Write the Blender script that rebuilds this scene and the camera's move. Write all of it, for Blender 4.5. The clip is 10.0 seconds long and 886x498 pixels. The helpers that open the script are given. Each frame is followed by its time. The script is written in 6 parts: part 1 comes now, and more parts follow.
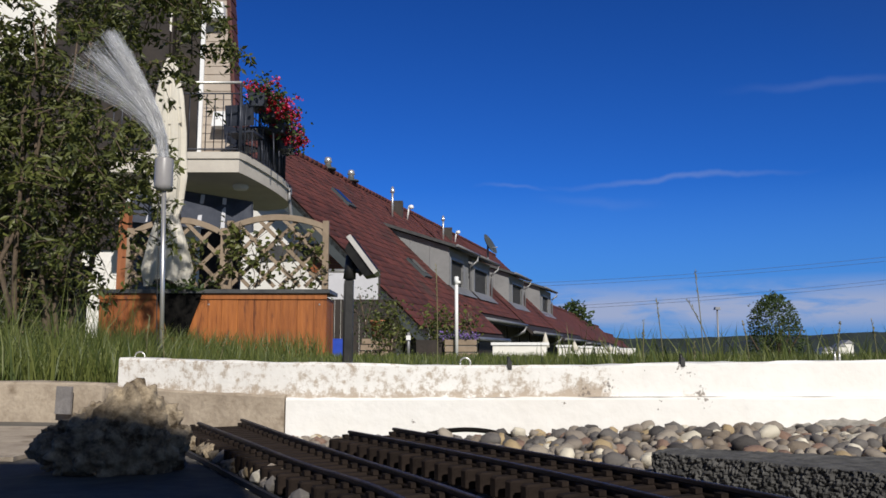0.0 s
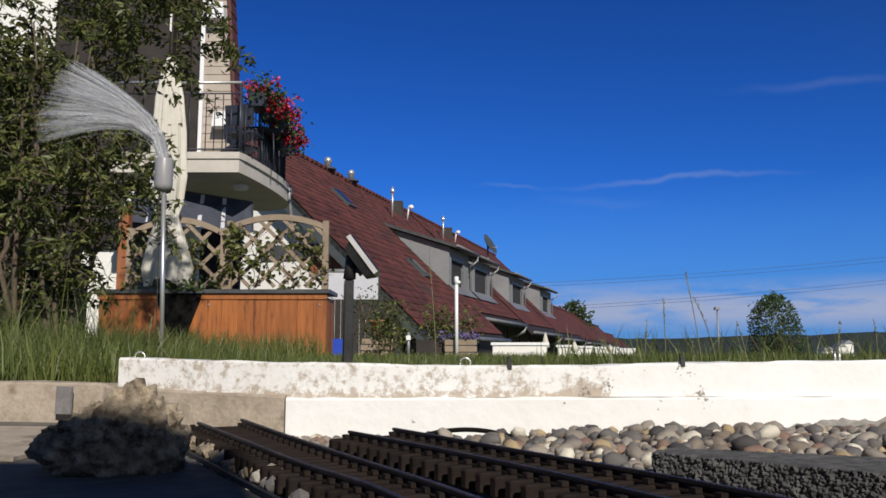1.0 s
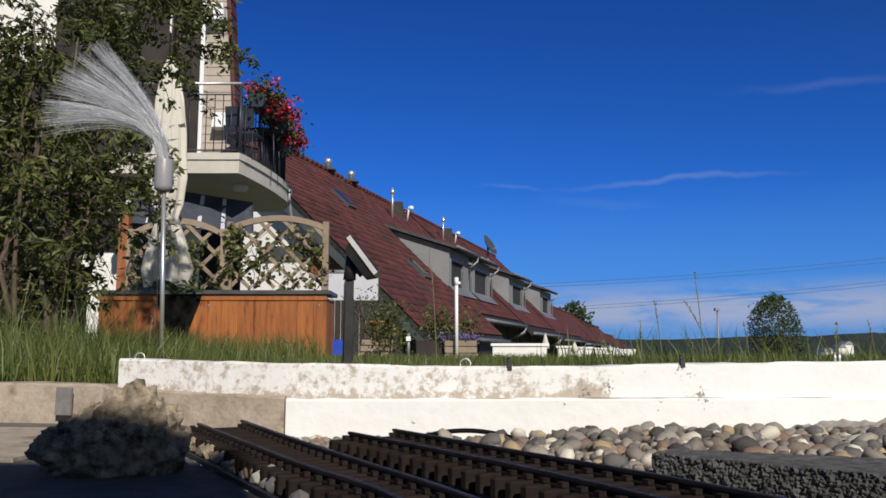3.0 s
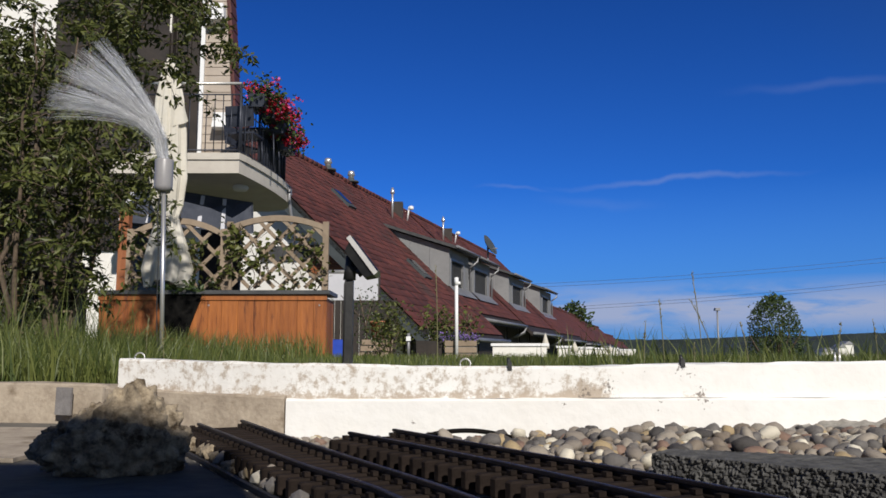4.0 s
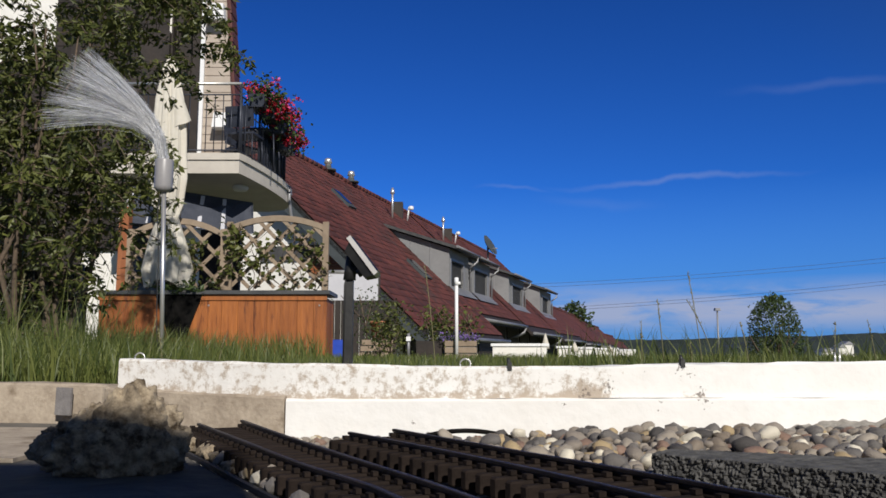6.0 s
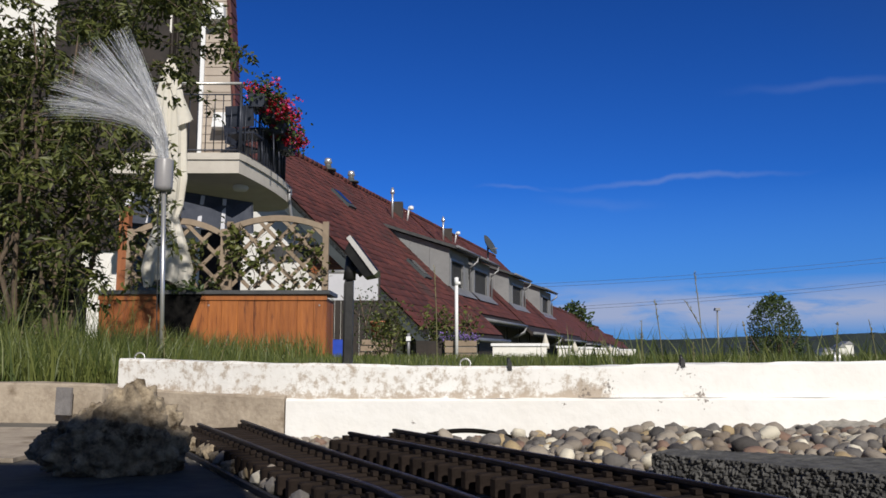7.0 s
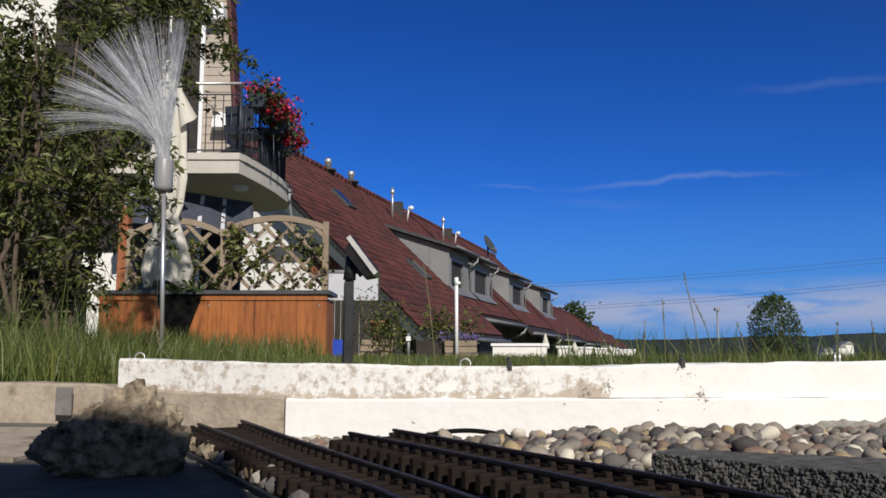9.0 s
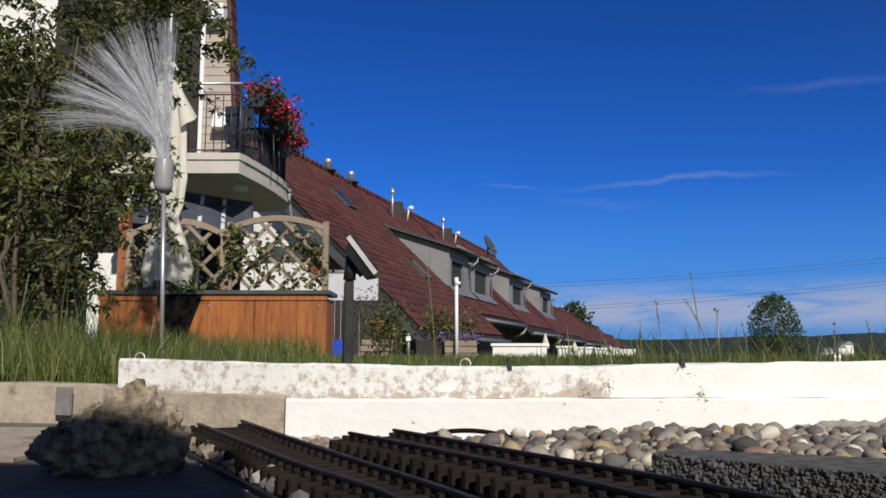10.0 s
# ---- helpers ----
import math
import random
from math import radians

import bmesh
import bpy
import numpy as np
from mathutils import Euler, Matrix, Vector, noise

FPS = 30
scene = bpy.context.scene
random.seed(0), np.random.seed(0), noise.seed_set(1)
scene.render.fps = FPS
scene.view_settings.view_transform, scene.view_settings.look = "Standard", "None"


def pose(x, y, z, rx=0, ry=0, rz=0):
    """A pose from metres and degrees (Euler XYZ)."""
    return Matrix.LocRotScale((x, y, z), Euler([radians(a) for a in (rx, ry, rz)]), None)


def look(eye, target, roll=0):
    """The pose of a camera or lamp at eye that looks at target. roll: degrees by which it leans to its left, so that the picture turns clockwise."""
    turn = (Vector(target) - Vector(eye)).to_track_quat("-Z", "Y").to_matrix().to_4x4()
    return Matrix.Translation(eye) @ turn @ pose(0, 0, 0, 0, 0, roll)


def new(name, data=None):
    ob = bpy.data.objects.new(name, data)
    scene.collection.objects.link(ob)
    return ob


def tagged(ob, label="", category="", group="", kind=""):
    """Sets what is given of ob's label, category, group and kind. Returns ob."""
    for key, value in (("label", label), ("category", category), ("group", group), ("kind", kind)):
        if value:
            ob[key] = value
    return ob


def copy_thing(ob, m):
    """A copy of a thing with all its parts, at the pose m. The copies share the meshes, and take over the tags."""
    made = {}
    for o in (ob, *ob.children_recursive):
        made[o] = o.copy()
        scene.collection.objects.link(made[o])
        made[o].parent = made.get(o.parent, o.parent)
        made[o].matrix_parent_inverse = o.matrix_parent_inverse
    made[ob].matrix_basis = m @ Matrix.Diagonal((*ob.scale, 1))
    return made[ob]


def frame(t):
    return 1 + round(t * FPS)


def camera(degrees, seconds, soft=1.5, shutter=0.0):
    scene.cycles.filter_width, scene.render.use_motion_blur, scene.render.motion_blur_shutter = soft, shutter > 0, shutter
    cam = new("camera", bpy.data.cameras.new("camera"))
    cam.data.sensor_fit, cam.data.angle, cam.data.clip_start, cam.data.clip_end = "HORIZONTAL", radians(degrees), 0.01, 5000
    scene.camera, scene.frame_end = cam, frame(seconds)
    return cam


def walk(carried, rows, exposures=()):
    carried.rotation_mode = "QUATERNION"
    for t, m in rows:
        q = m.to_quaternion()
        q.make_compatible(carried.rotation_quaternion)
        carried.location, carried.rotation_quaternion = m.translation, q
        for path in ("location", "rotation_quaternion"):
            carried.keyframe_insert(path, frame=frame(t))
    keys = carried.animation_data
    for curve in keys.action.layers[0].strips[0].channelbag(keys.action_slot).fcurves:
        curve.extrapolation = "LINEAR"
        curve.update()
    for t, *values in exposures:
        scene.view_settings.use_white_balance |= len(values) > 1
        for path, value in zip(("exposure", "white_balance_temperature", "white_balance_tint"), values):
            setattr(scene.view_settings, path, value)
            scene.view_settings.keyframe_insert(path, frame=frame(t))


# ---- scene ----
cam = camera(58.0, 10.0, soft=1.6, shutter=0.4)
EYE = (0.0, 0.0, 0.11)


def tilt(up):
    return pose(*EYE, 90 + up, 0, 0)


walk(cam, [(0, tilt(7.295)), (2.1, tilt(7.295)), (2.4, tilt(7.36)), (5.3, tilt(7.36)), (5.5, tilt(7.42)), (5.8, tilt(7.38)), (6.8, tilt(7.36)), (10, tilt(7.36))],
     exposures=[(0, 0.0), (10, 0.0)])

# ---------------------------------------------------------------- light
SUN_AZ, SUN_EL = -20.0, 33.0         # degrees left of straight behind (minus: right), and up
to_sun = Vector((-math.sin(radians(SUN_AZ)) * math.cos(radians(SUN_EL)), -math.cos(radians(SUN_AZ)) * math.cos(radians(SUN_EL)), math.sin(radians(SUN_EL))))
sun = new("sun", bpy.data.lights.new("sun", "SUN"))
sun.data.energy, sun.data.angle, sun.data.color = 4.4, radians(0.55), (1.0, 0.95, 0.87)
sun.matrix_world = look(to_sun * 60, (0, 0, 0))


def make_world():
    w = bpy.data.worlds.new("sky")
    scene.world = w
    w.use_nodes = True
    nt = w.node_tree
    nt.nodes.clear()
    N, L = nt.nodes.new, nt.links.new
    sky = N("ShaderNodeTexSky")
    sky.sky_type, sky.sun_disc = "NISHITA", False
    sky.sun_elevation, sky.sun_rotation = radians(SUN_EL), radians(180 + SUN_AZ)
    sky.altitude, sky.air_density, sky.dust_density, sky.ozone_density = 500, 1.0, 0.4, 2.2
    hs = N("ShaderNodeHueSaturation")
    hs.inputs["Saturation"].default_value = 1.1
    hs.inputs["Value"].default_value = 1.0
    L(sky.outputs[0], hs.inputs["Color"])
    # the deep blue away from the sun; whiter round the sun itself
    geo = N("ShaderNodeTexCoord")
    dot = N("ShaderNodeVectorMath")
    dot.operation = "DOT_PRODUCT"
    dot.inputs[1].default_value = to_sun
    L(geo.outputs["Generated"], dot.inputs[0])
    near = N("ShaderNodeMapRange")
    near.inputs[1].default_value, near.inputs[2].default_value = -0.38, 0.5
    L(dot.outputs["Value"], near.inputs[0])
    tint = N("ShaderNodeMix")
    tint.data_type = "RGBA"
    L(near.outputs[0], tint.inputs[0])
    tint.inputs[6].default_value, tint.inputs[7].default_value = (0.15, 0.54, 1.38, 1), (0.56, 0.54, 0.56, 1)
    deep = N("ShaderNodeMix")
    deep.data_type, deep.blend_type = "RGBA", "MULTIPLY"
    deep.inputs[0].default_value = 1.0
    sepz = N("ShaderNodeSeparateXYZ")
    L(geo.outputs["Generated"], sepz.inputs[0])
    high = N("ShaderNodeMapRange")        # darker towards the zenith
    high.inputs[1].default_value, high.inputs[2].default_value, high.inputs[3].default_value, high.inputs[4].default_value = 0.03, 0.5, 0.9, 0.66
    L(sepz.outputs[2], high.inputs[0])
    dim = N("ShaderNodeVectorMath")
    dim.operation = "SCALE"
    L(hs.outputs[0], dim.inputs[0])
    L(high.outputs[0], dim.inputs["Scale"])
    L(dim.outputs[0], deep.inputs[6])
    L(tint.outputs[2], deep.inputs[7])
    # thin cloud wisps: stretched noise on the direction, strongest low over the horizon
    co = N("ShaderNodeTexCoord")
    sep = N("ShaderNodeSeparateXYZ")
    L(co.outputs["Generated"], sep.inputs[0])
    mp = N("ShaderNodeMapping")
    mp.inputs["Scale"].default_value = (4.0, 4.0, 22.0)
    L(co.outputs["Generated"], mp.inputs[0])
    nz = N("ShaderNodeTexNoise")
    nz.inputs["Scale"].default_value, nz.inputs["Detail"].default_value, nz.inputs["Roughness"].default_value = 1.7, 7, 0.6
    nz.inputs["Distortion"].default_value = 0.4
    L(mp.outputs[0], nz.inputs["Vector"])
    rp = N("ShaderNodeMapRange")
    rp.inputs[1].default_value, rp.inputs[2].default_value = 0.36, 0.54
    L(nz.outputs[0], rp.inputs[0])
    low = N("ShaderNodeMapRange")          # how cloudy at this height
    low.inputs[1].default_value, low.inputs[2].default_value, low.inputs[3].default_value, low.inputs[4].default_value = 0.056, 0.088, 0.95, 0.0
    L(sep.outputs[2], low.inputs[0])
    foot = N("ShaderNodeMapRange")
    foot.inputs[1].default_value, foot.inputs[2].default_value, foot.inputs[3].default_value = 0.022, 0.042, 0.12
    L(sep.outputs[2], foot.inputs[0])
    lows = N("ShaderNodeMath")
    lows.operation = "MULTIPLY"
    L(low.outputs[0], lows.inputs[0])
    L(foot.outputs[0], lows.inputs[1])
    mul = N("ShaderNodeMath")
    mul.operation = "MULTIPLY"
    L(rp.outputs[0], mul.inputs[0])
    L(lows.outputs[0], mul.inputs[1])
    # thin high streaks: x over y is the bearing, z over y the height; each a soft line broken by noise
    brg, hgt = N("ShaderNodeMath"), N("ShaderNodeMath")
    for nd, k in ((brg, 0), (hgt, 2)):
        nd.operation = "DIVIDE"
        L(sep.outputs[k], nd.inputs[0])
        L(sep.outputs[1], nd.inputs[1])
    nz2 = N("ShaderNodeTexNoise")
    nz2.inputs["Scale"].default_value, nz2.inputs["Detail"].default_value = 9.0, 6
    L(co.outputs["Generated"], nz2.inputs["Vector"])
    last = None
    for b0, h0, rise, half, wide, power in ((0.3, 0.218, 0.085, 0.2, 0.0055, 0.22), (0.09, 0.203, -0.07, 0.06, 0.004, 0.13), (0.5, 0.347, 0.07, 0.16, 0.009, 0.09), (0.2, 0.188, -0.02, 0.1, 0.01, 0.06)):
        off = N("ShaderNodeMath")                       # along the streak
        off.operation = "SUBTRACT"
        off.inputs[1].default_value = b0
        L(brg.outputs[0], off.inputs[0])
        line = N("ShaderNodeMath")                      # its height there
        line.operation = "MULTIPLY_ADD"
        line.inputs[1].default_value, line.inputs[2].default_value = rise, h0 - 0.02
        L(off.outputs[0], line.inputs[0])
        wob = N("ShaderNodeMath")
        wob.operation = "MULTIPLY_ADD"
        wob.inputs[1].default_value = 0.04
        L(nz2.outputs[0], wob.inputs[0])
        L(line.outputs[0], wob.inputs[2])
        dif = N("ShaderNodeMath")
        dif.operation = "SUBTRACT"
        L(hgt.outputs[0], dif.inputs[0])
        L(wob.outputs[0], dif.inputs[1])
        fac = []
        for src, w in ((dif, wide), (off, half)):
            ab = N("ShaderNodeMath")
            ab.operation = "ABSOLUTE"
            L(src.outputs[0], ab.inputs[0])
            fall = N("ShaderNodeMapRange")
            fall.interpolation_type = "SMOOTHSTEP"
            fall.inputs[1].default_value, fall.inputs[2].default_value, fall.inputs[3].default_value, fall.inputs[4].default_value = 0.0, w, 1.0, 0.0
            L(ab.outputs[0], fall.inputs[0])
            fac.append(fall)
        m1, m2 = N("ShaderNodeMath"), N("ShaderNodeMath")
        m1.operation = m2.operation = "MULTIPLY"
        L(fac[0].outputs[0], m1.inputs[0])
        L(fac[1].outputs[0], m1.inputs[1])
        L(m1.outputs[0], m2.inputs[0])
        m2.inputs[1].default_value = power
        if last is None:
            last = m2
        else:
            ad = N("ShaderNodeMath")
            ad.operation = "MAXIMUM"
            L(last.outputs[0], ad.inputs[0])
            L(m2.outputs[0], ad.inputs[1])
            last = ad
    rp2 = last
    mx = N("ShaderNodeMath")
    mx.operation = "MAXIMUM"
    L(mul.outputs[0], mx.inputs[0])
    L(rp2.outputs[0], mx.inputs[1])
    mix = N("ShaderNodeMix")
    mix.data_type = "RGBA"
    L(mx.outputs[0], mix.inputs[0])
    haze = N("ShaderNodeMapRange")         # greyer blue low over the horizon
    haze.inputs[1].default_value, haze.inputs[2].default_value, haze.inputs[3].default_value, haze.inputs[4].default_value = 0.0, 0.2, 0.85, 0.0
    L(sepz.outputs[2], haze.inputs[0])
    hz = N("ShaderNodeMix")
    hz.data_type = "RGBA"
    L(haze.outputs[0], hz.inputs[0])
    L(deep.outputs[2], hz.inputs[6])
    hz.inputs[7].default_value = (1.0, 2.95, 7.4, 1)
    L(hz.outputs[2], mix.inputs[6])
    mix.inputs[7].default_value = (4.0, 4.7, 6.9, 1)
    bg = N("ShaderNodeBackground")
    bg.inputs[1].default_value = 0.085
    L(mix.outputs[2], bg.inputs[0])
    out = N("ShaderNodeOutputWorld")
    L(bg.outputs[0], out.inputs[0])


make_world()

# ---------------------------------------------------------------- materials


def mat(name, c1, c2, size=0.1, rough=0.7, bump=0.3, metal=0.0, fine=6.0, c3=None, c3_at=0.62, spec=0.5, island=0.0, stretch=(1, 1, 1), trans=0.0, coords="Object"):
    """Two colours mixed by a coarse and a fine noise, a third for spots, relief by the fine noise; size in metres."""
    m = bpy.data.materials.new(name)
    m.use_nodes = True
    nt = m.node_tree
    N, L = nt.nodes.new, nt.links.new
    bsdf = nt.nodes["Principled BSDF"]
    co = N("ShaderNodeTexCoord")
    mp = N("ShaderNodeMapping")
    mp.inputs["Scale"].default_value = stretch
    L(co.outputs[coords], mp.inputs[0])
    n1, n2 = N("ShaderNodeTexNoise"), N("ShaderNodeTexNoise")
    n1.inputs["Scale"].default_value, n2.inputs["Scale"].default_value = 1 / size, fine / size
    n1.inputs["Detail"].default_value, n2.inputs["Detail"].default_value = 5, 4
    L(mp.outputs[0], n1.inputs["Vector"])
    L(mp.outputs[0], n2.inputs["Vector"])
    add = N("ShaderNodeMath")
    add.operation = "MULTIPLY_ADD"
    L(n2.outputs[0], add.inputs[0])
    add.inputs[1].default_value = 0.45
    L(n1.outputs[0], add.inputs[2])
    rp = N("ShaderNodeMapRange")
    rp.inputs[1].default_value, rp.inputs[2].default_value = 0.5, 0.95
    L(add.outputs[0], rp.inputs[0])
    fac = rp.outputs[0]
    if island:
        geo, inf = N("ShaderNodeNewGeometry"), N("ShaderNodeObjectInfo")
        s = N("ShaderNodeMath")
        L(geo.outputs["Random Per Island"], s.inputs[0])
        L(inf.outputs["Random"], s.inputs[1])
        fr = N("ShaderNodeMath")
        fr.operation = "FRACT"
        L(s.outputs[0], fr.inputs[0])
        mi = N("ShaderNodeMix")
        mi.inputs[0].default_value = island
        L(fac, mi.inputs[2])
        L(fr.outputs[0], mi.inputs[3])
        fac = mi.outputs[0]
    mix = N("ShaderNodeMix")
    mix.data_type = "RGBA"
    L(fac, mix.inputs[0])
    mix.inputs[6].default_value, mix.inputs[7].default_value = (*c1, 1), (*c2, 1)
    col = mix.outputs[2]
    if c3:
        n3 = N("ShaderNodeTexNoise")
        n3.inputs["Scale"].default_value, n3.inputs["Detail"].default_value = 0.6 / size, 8
        n3.inputs["Roughness"].default_value = 0.65
        L(mp.outputs[0], n3.inputs["Vector"])
        r3 = N("ShaderNodeMapRange")
        r3.inputs[1].default_value, r3.inputs[2].default_value = c3_at, c3_at + 0.1
        L(n3.outputs[0], r3.inputs[0])
        m3 = N("ShaderNodeMix")
        m3.data_type = "RGBA"
        L(r3.outputs[0], m3.inputs[0])
        L(col, m3.inputs[6])
        m3.inputs[7].default_value = (*c3, 1)
        col = m3.outputs[2]
    L(col, bsdf.inputs["Base Color"])
    bsdf.inputs["Roughness"].default_value = rough
    bsdf.inputs["Metallic"].default_value = metal
    bsdf.inputs["Specular IOR Level"].default_value = spec
    if bump:
        b = N("ShaderNodeBump")
        b.inputs["Strength"].default_value, b.inputs["Distance"].default_value = bump, size * 0.12
        L(add.outputs[0], b.inputs["Height"])
        L(b.outputs[0], bsdf.inputs["Normal"])
    if trans:
        tl = N("ShaderNodeBsdfTranslucent")
        L(col, tl.inputs[0])
        ms = N("ShaderNodeMixShader")
        ms.inputs[0].default_value = trans
        L(bsdf.outputs[0], ms.inputs[1])
        L(tl.outputs[0], ms.inputs[2])
        L(ms.outputs[0], nt.nodes["Material Output"].inputs["Surface"])
    return m


M = dict(
    concrete=mat("concrete", (0.29, 0.235, 0.18), (0.47, 0.395, 0.31), 0.035, 0.9, 0.6, c3=(0.22, 0.17, 0.12), c3_at=0.57),
    mortar=mat("mortar", (0.15, 0.14, 0.14), (0.24, 0.225, 0.22), 0.03, 0.95, 0.6),
    # light concrete darkened to carry the deep shade over it
    floor=mat("shaded_floor_slab", (0.07, 0.064, 0.056), (0.15, 0.138, 0.12), 0.15, 0.9, 0.4),
    lava=mat("rough_concrete", (0.03, 0.029, 0.029), (0.11, 0.107, 0.103), 0.012, 0.95, 0.9),
    soil=mat("soil", (0.2, 0.185, 0.165), (0.36, 0.335, 0.3), 0.012, 0.95, 0.8),
    ground=mat("meadow_ground", (0.06, 0.075, 0.025), (0.11, 0.12, 0.04), 0.4, 0.95, 0.5),
    rock=mat("tufa_rock", (0.11, 0.083, 0.056), (0.44, 0.36, 0.255), 0.014, 0.95, 1.0, c3=(0.06, 0.04, 0.022), c3_at=0.54),
    sleeper=mat("sleeper_plastic", (0.009, 0.0066, 0.0058), (0.031, 0.022, 0.018), 0.02, 0.85, 0.4, island=0.4, spec=0.12),
    rail=mat("weathered_brass_rail", (0.016, 0.012, 0.01), (0.05, 0.036, 0.028), 0.03, 0.5, 0.3, metal=0.6),
    blackstrip=mat("black_plastic", (0.012, 0.012, 0.013), (0.03, 0.03, 0.03), 0.05, 0.5, 0.2),
    steel=mat("brushed_steel", (0.6, 0.59, 0.57), (0.72, 0.7, 0.68), 0.02, 0.32, 0.05, metal=0.7, stretch=(1, 1, 0.1)),
    cup=mat("grey_lacquer", (0.27, 0.26, 0.27), (0.32, 0.31, 0.31), 0.05, 0.38, 0.03),
    panelglass=mat("solar_cell", (0.01, 0.012, 0.03), (0.02, 0.025, 0.05), 0.03, 0.1, 0.0),
    alu=mat("aluminium", (0.6, 0.58, 0.55), (0.72, 0.7, 0.67), 0.05, 0.4, 0.05, metal=0.7),
    plank=mat("larch_plank", (0.17, 0.045, 0.009), (0.44, 0.145, 0.03), 0.1, 0.6, 0.5, c3=(0.1, 0.026, 0.008), c3_at=0.56, island=0.45, stretch=(2.5, 2.5, 0.28)),
    oldplank=mat("weathered_fence_wood", (0.1, 0.06, 0.025), (0.24, 0.15, 0.065), 0.12, 0.75, 0.4, island=0.3, stretch=(2.5, 2.5, 0.3)),
    redwood=mat("red_stained_post", (0.24, 0.075, 0.025), (0.33, 0.12, 0.045), 0.2, 0.6, 0.2, stretch=(3, 3, 0.3)),
    greywood=mat("weathered_lath", (0.19, 0.14, 0.095), (0.33, 0.255, 0.185), 0.1, 0.75, 0.3, island=0.5, stretch=(1, 1, 1)),
    slate=mat("slate_cover", (0.05, 0.052, 0.056), (0.1, 0.1, 0.1), 0.2, 0.4, 0.2),
    cloth=mat("parasol_cloth", (0.72, 0.67, 0.57), (0.82, 0.78, 0.7), 0.3, 0.9, 0.3, trans=0.25),
    white=mat("white_render", (0.72, 0.69, 0.64), (0.82, 0.8, 0.76), 0.5, 0.85, 0.15),
    siding=mat("beige_siding", (0.42, 0.35, 0.29), (0.5, 0.43, 0.36), 0.4, 0.8, 0.15),
    balcony=mat("balcony_concrete", (0.5, 0.46, 0.41), (0.6, 0.56, 0.5), 0.6, 0.85, 0.15),
    # timber brown, darkened further to carry the gloom between the foliage
    dark=mat("dark_timber_and_gloom", (0.015, 0.011, 0.009), (0.034, 0.024, 0.019), 0.3, 0.7, 0.2),
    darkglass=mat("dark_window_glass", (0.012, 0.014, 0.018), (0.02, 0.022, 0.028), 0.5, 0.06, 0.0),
    iron=mat("blue_grey_iron", (0.03, 0.035, 0.05), (0.05, 0.055, 0.075), 0.1, 0.45, 0.1, metal=0.3),
    tile=mat("clay_roof_tile", (0.045, 0.017, 0.015), (0.135, 0.038, 0.03), 1.6, 0.7, 0.3, island=0.72, c3=(0.05, 0.03, 0.026), c3_at=0.6),
    zinc=mat("zinc_sheet", (0.22, 0.22, 0.23), (0.32, 0.32, 0.33), 0.5, 0.5, 0.1, metal=0.4),
    dormer=mat("grey_fibre_board", (0.2, 0.2, 0.205), (0.26, 0.26, 0.265), 0.8, 0.8, 0.08),
    fascia=mat("slate_grey_fascia", (0.045, 0.055, 0.06), (0.065, 0.075, 0.08), 0.6, 0.7, 0.1),
    shutter=mat("dark_louvre", (0.04, 0.04, 0.043), (0.075, 0.075, 0.077), 0.3, 0.85, 0.1),
    leaf=mat("willow_leaf", (0.026, 0.04, 0.011), (0.18, 0.195, 0.048), 0.3, 0.5, 0.0, island=0.7, trans=0.3),
    leafdark=mat("bush_leaf", (0.025, 0.05, 0.015), (0.09, 0.13, 0.035), 0.5, 0.55, 0.0, island=0.7, trans=0.25),
    grass=mat("grass_blade", (0.035, 0.07, 0.012), (0.22, 0.24, 0.065), 0.1, 0.5, 0.0, island=0.7, trans=0.35),
    straw=mat("dry_stalk", (0.13, 0.13, 0.06), (0.25, 0.22, 0.11), 0.05, 0.7, 0.0, island=0.4),
    bark=mat("bark", (0.06, 0.045, 0.03), (0.14, 0.1, 0.07), 0.03, 0.9, 0.5),
    petal=mat("red_petal", (0.4, 0.008, 0.015), (0.62, 0.02, 0.06), 0.1, 0.6, 0.0, island=0.6, trans=0.2),
    pink=mat("pink_petal", (0.65, 0.06, 0.25), (0.8, 0.15, 0.35), 0.1, 0.6, 0.0, island=0.6, trans=0.2),
    hill=mat("far_forest", (0.008, 0.014, 0.017), (0.024, 0.035, 0.036), 22.0, 0.95, 0.3),
    whitepaint=mat("white_plastic", (0.78, 0.78, 0.78), (0.82, 0.82, 0.82), 0.1, 0.4, 0.0),
    awning=mat("blue_awning", (0.03, 0.036, 0.055), (0.055, 0.062, 0.085), 0.2, 0.8, 0.1),
    screen=mat("grey_blind", (0.5, 0.5, 0.54), (0.56, 0.56, 0.6), 0.4, 0.8, 0.05),
    terracotta=mat("terracotta", (0.3, 0.11, 0.05), (0.4, 0.16, 0.08), 0.1, 0.8, 0.2),
    purple=mat("purple_petal", (0.12, 0.07, 0.28), (0.25, 0.16, 0.42), 0.1, 0.6, 0.0, island=0.6),
    blackpot=mat("black_pot", (0.004, 0.004, 0.004), (0.012, 0.011, 0.01), 0.05, 0.9, 0.2, spec=0.1),
    bluebox=mat("blue_plastic", (0.02, 0.06, 0.4), (0.03, 0.08, 0.5), 0.1, 0.4, 0.0),
)


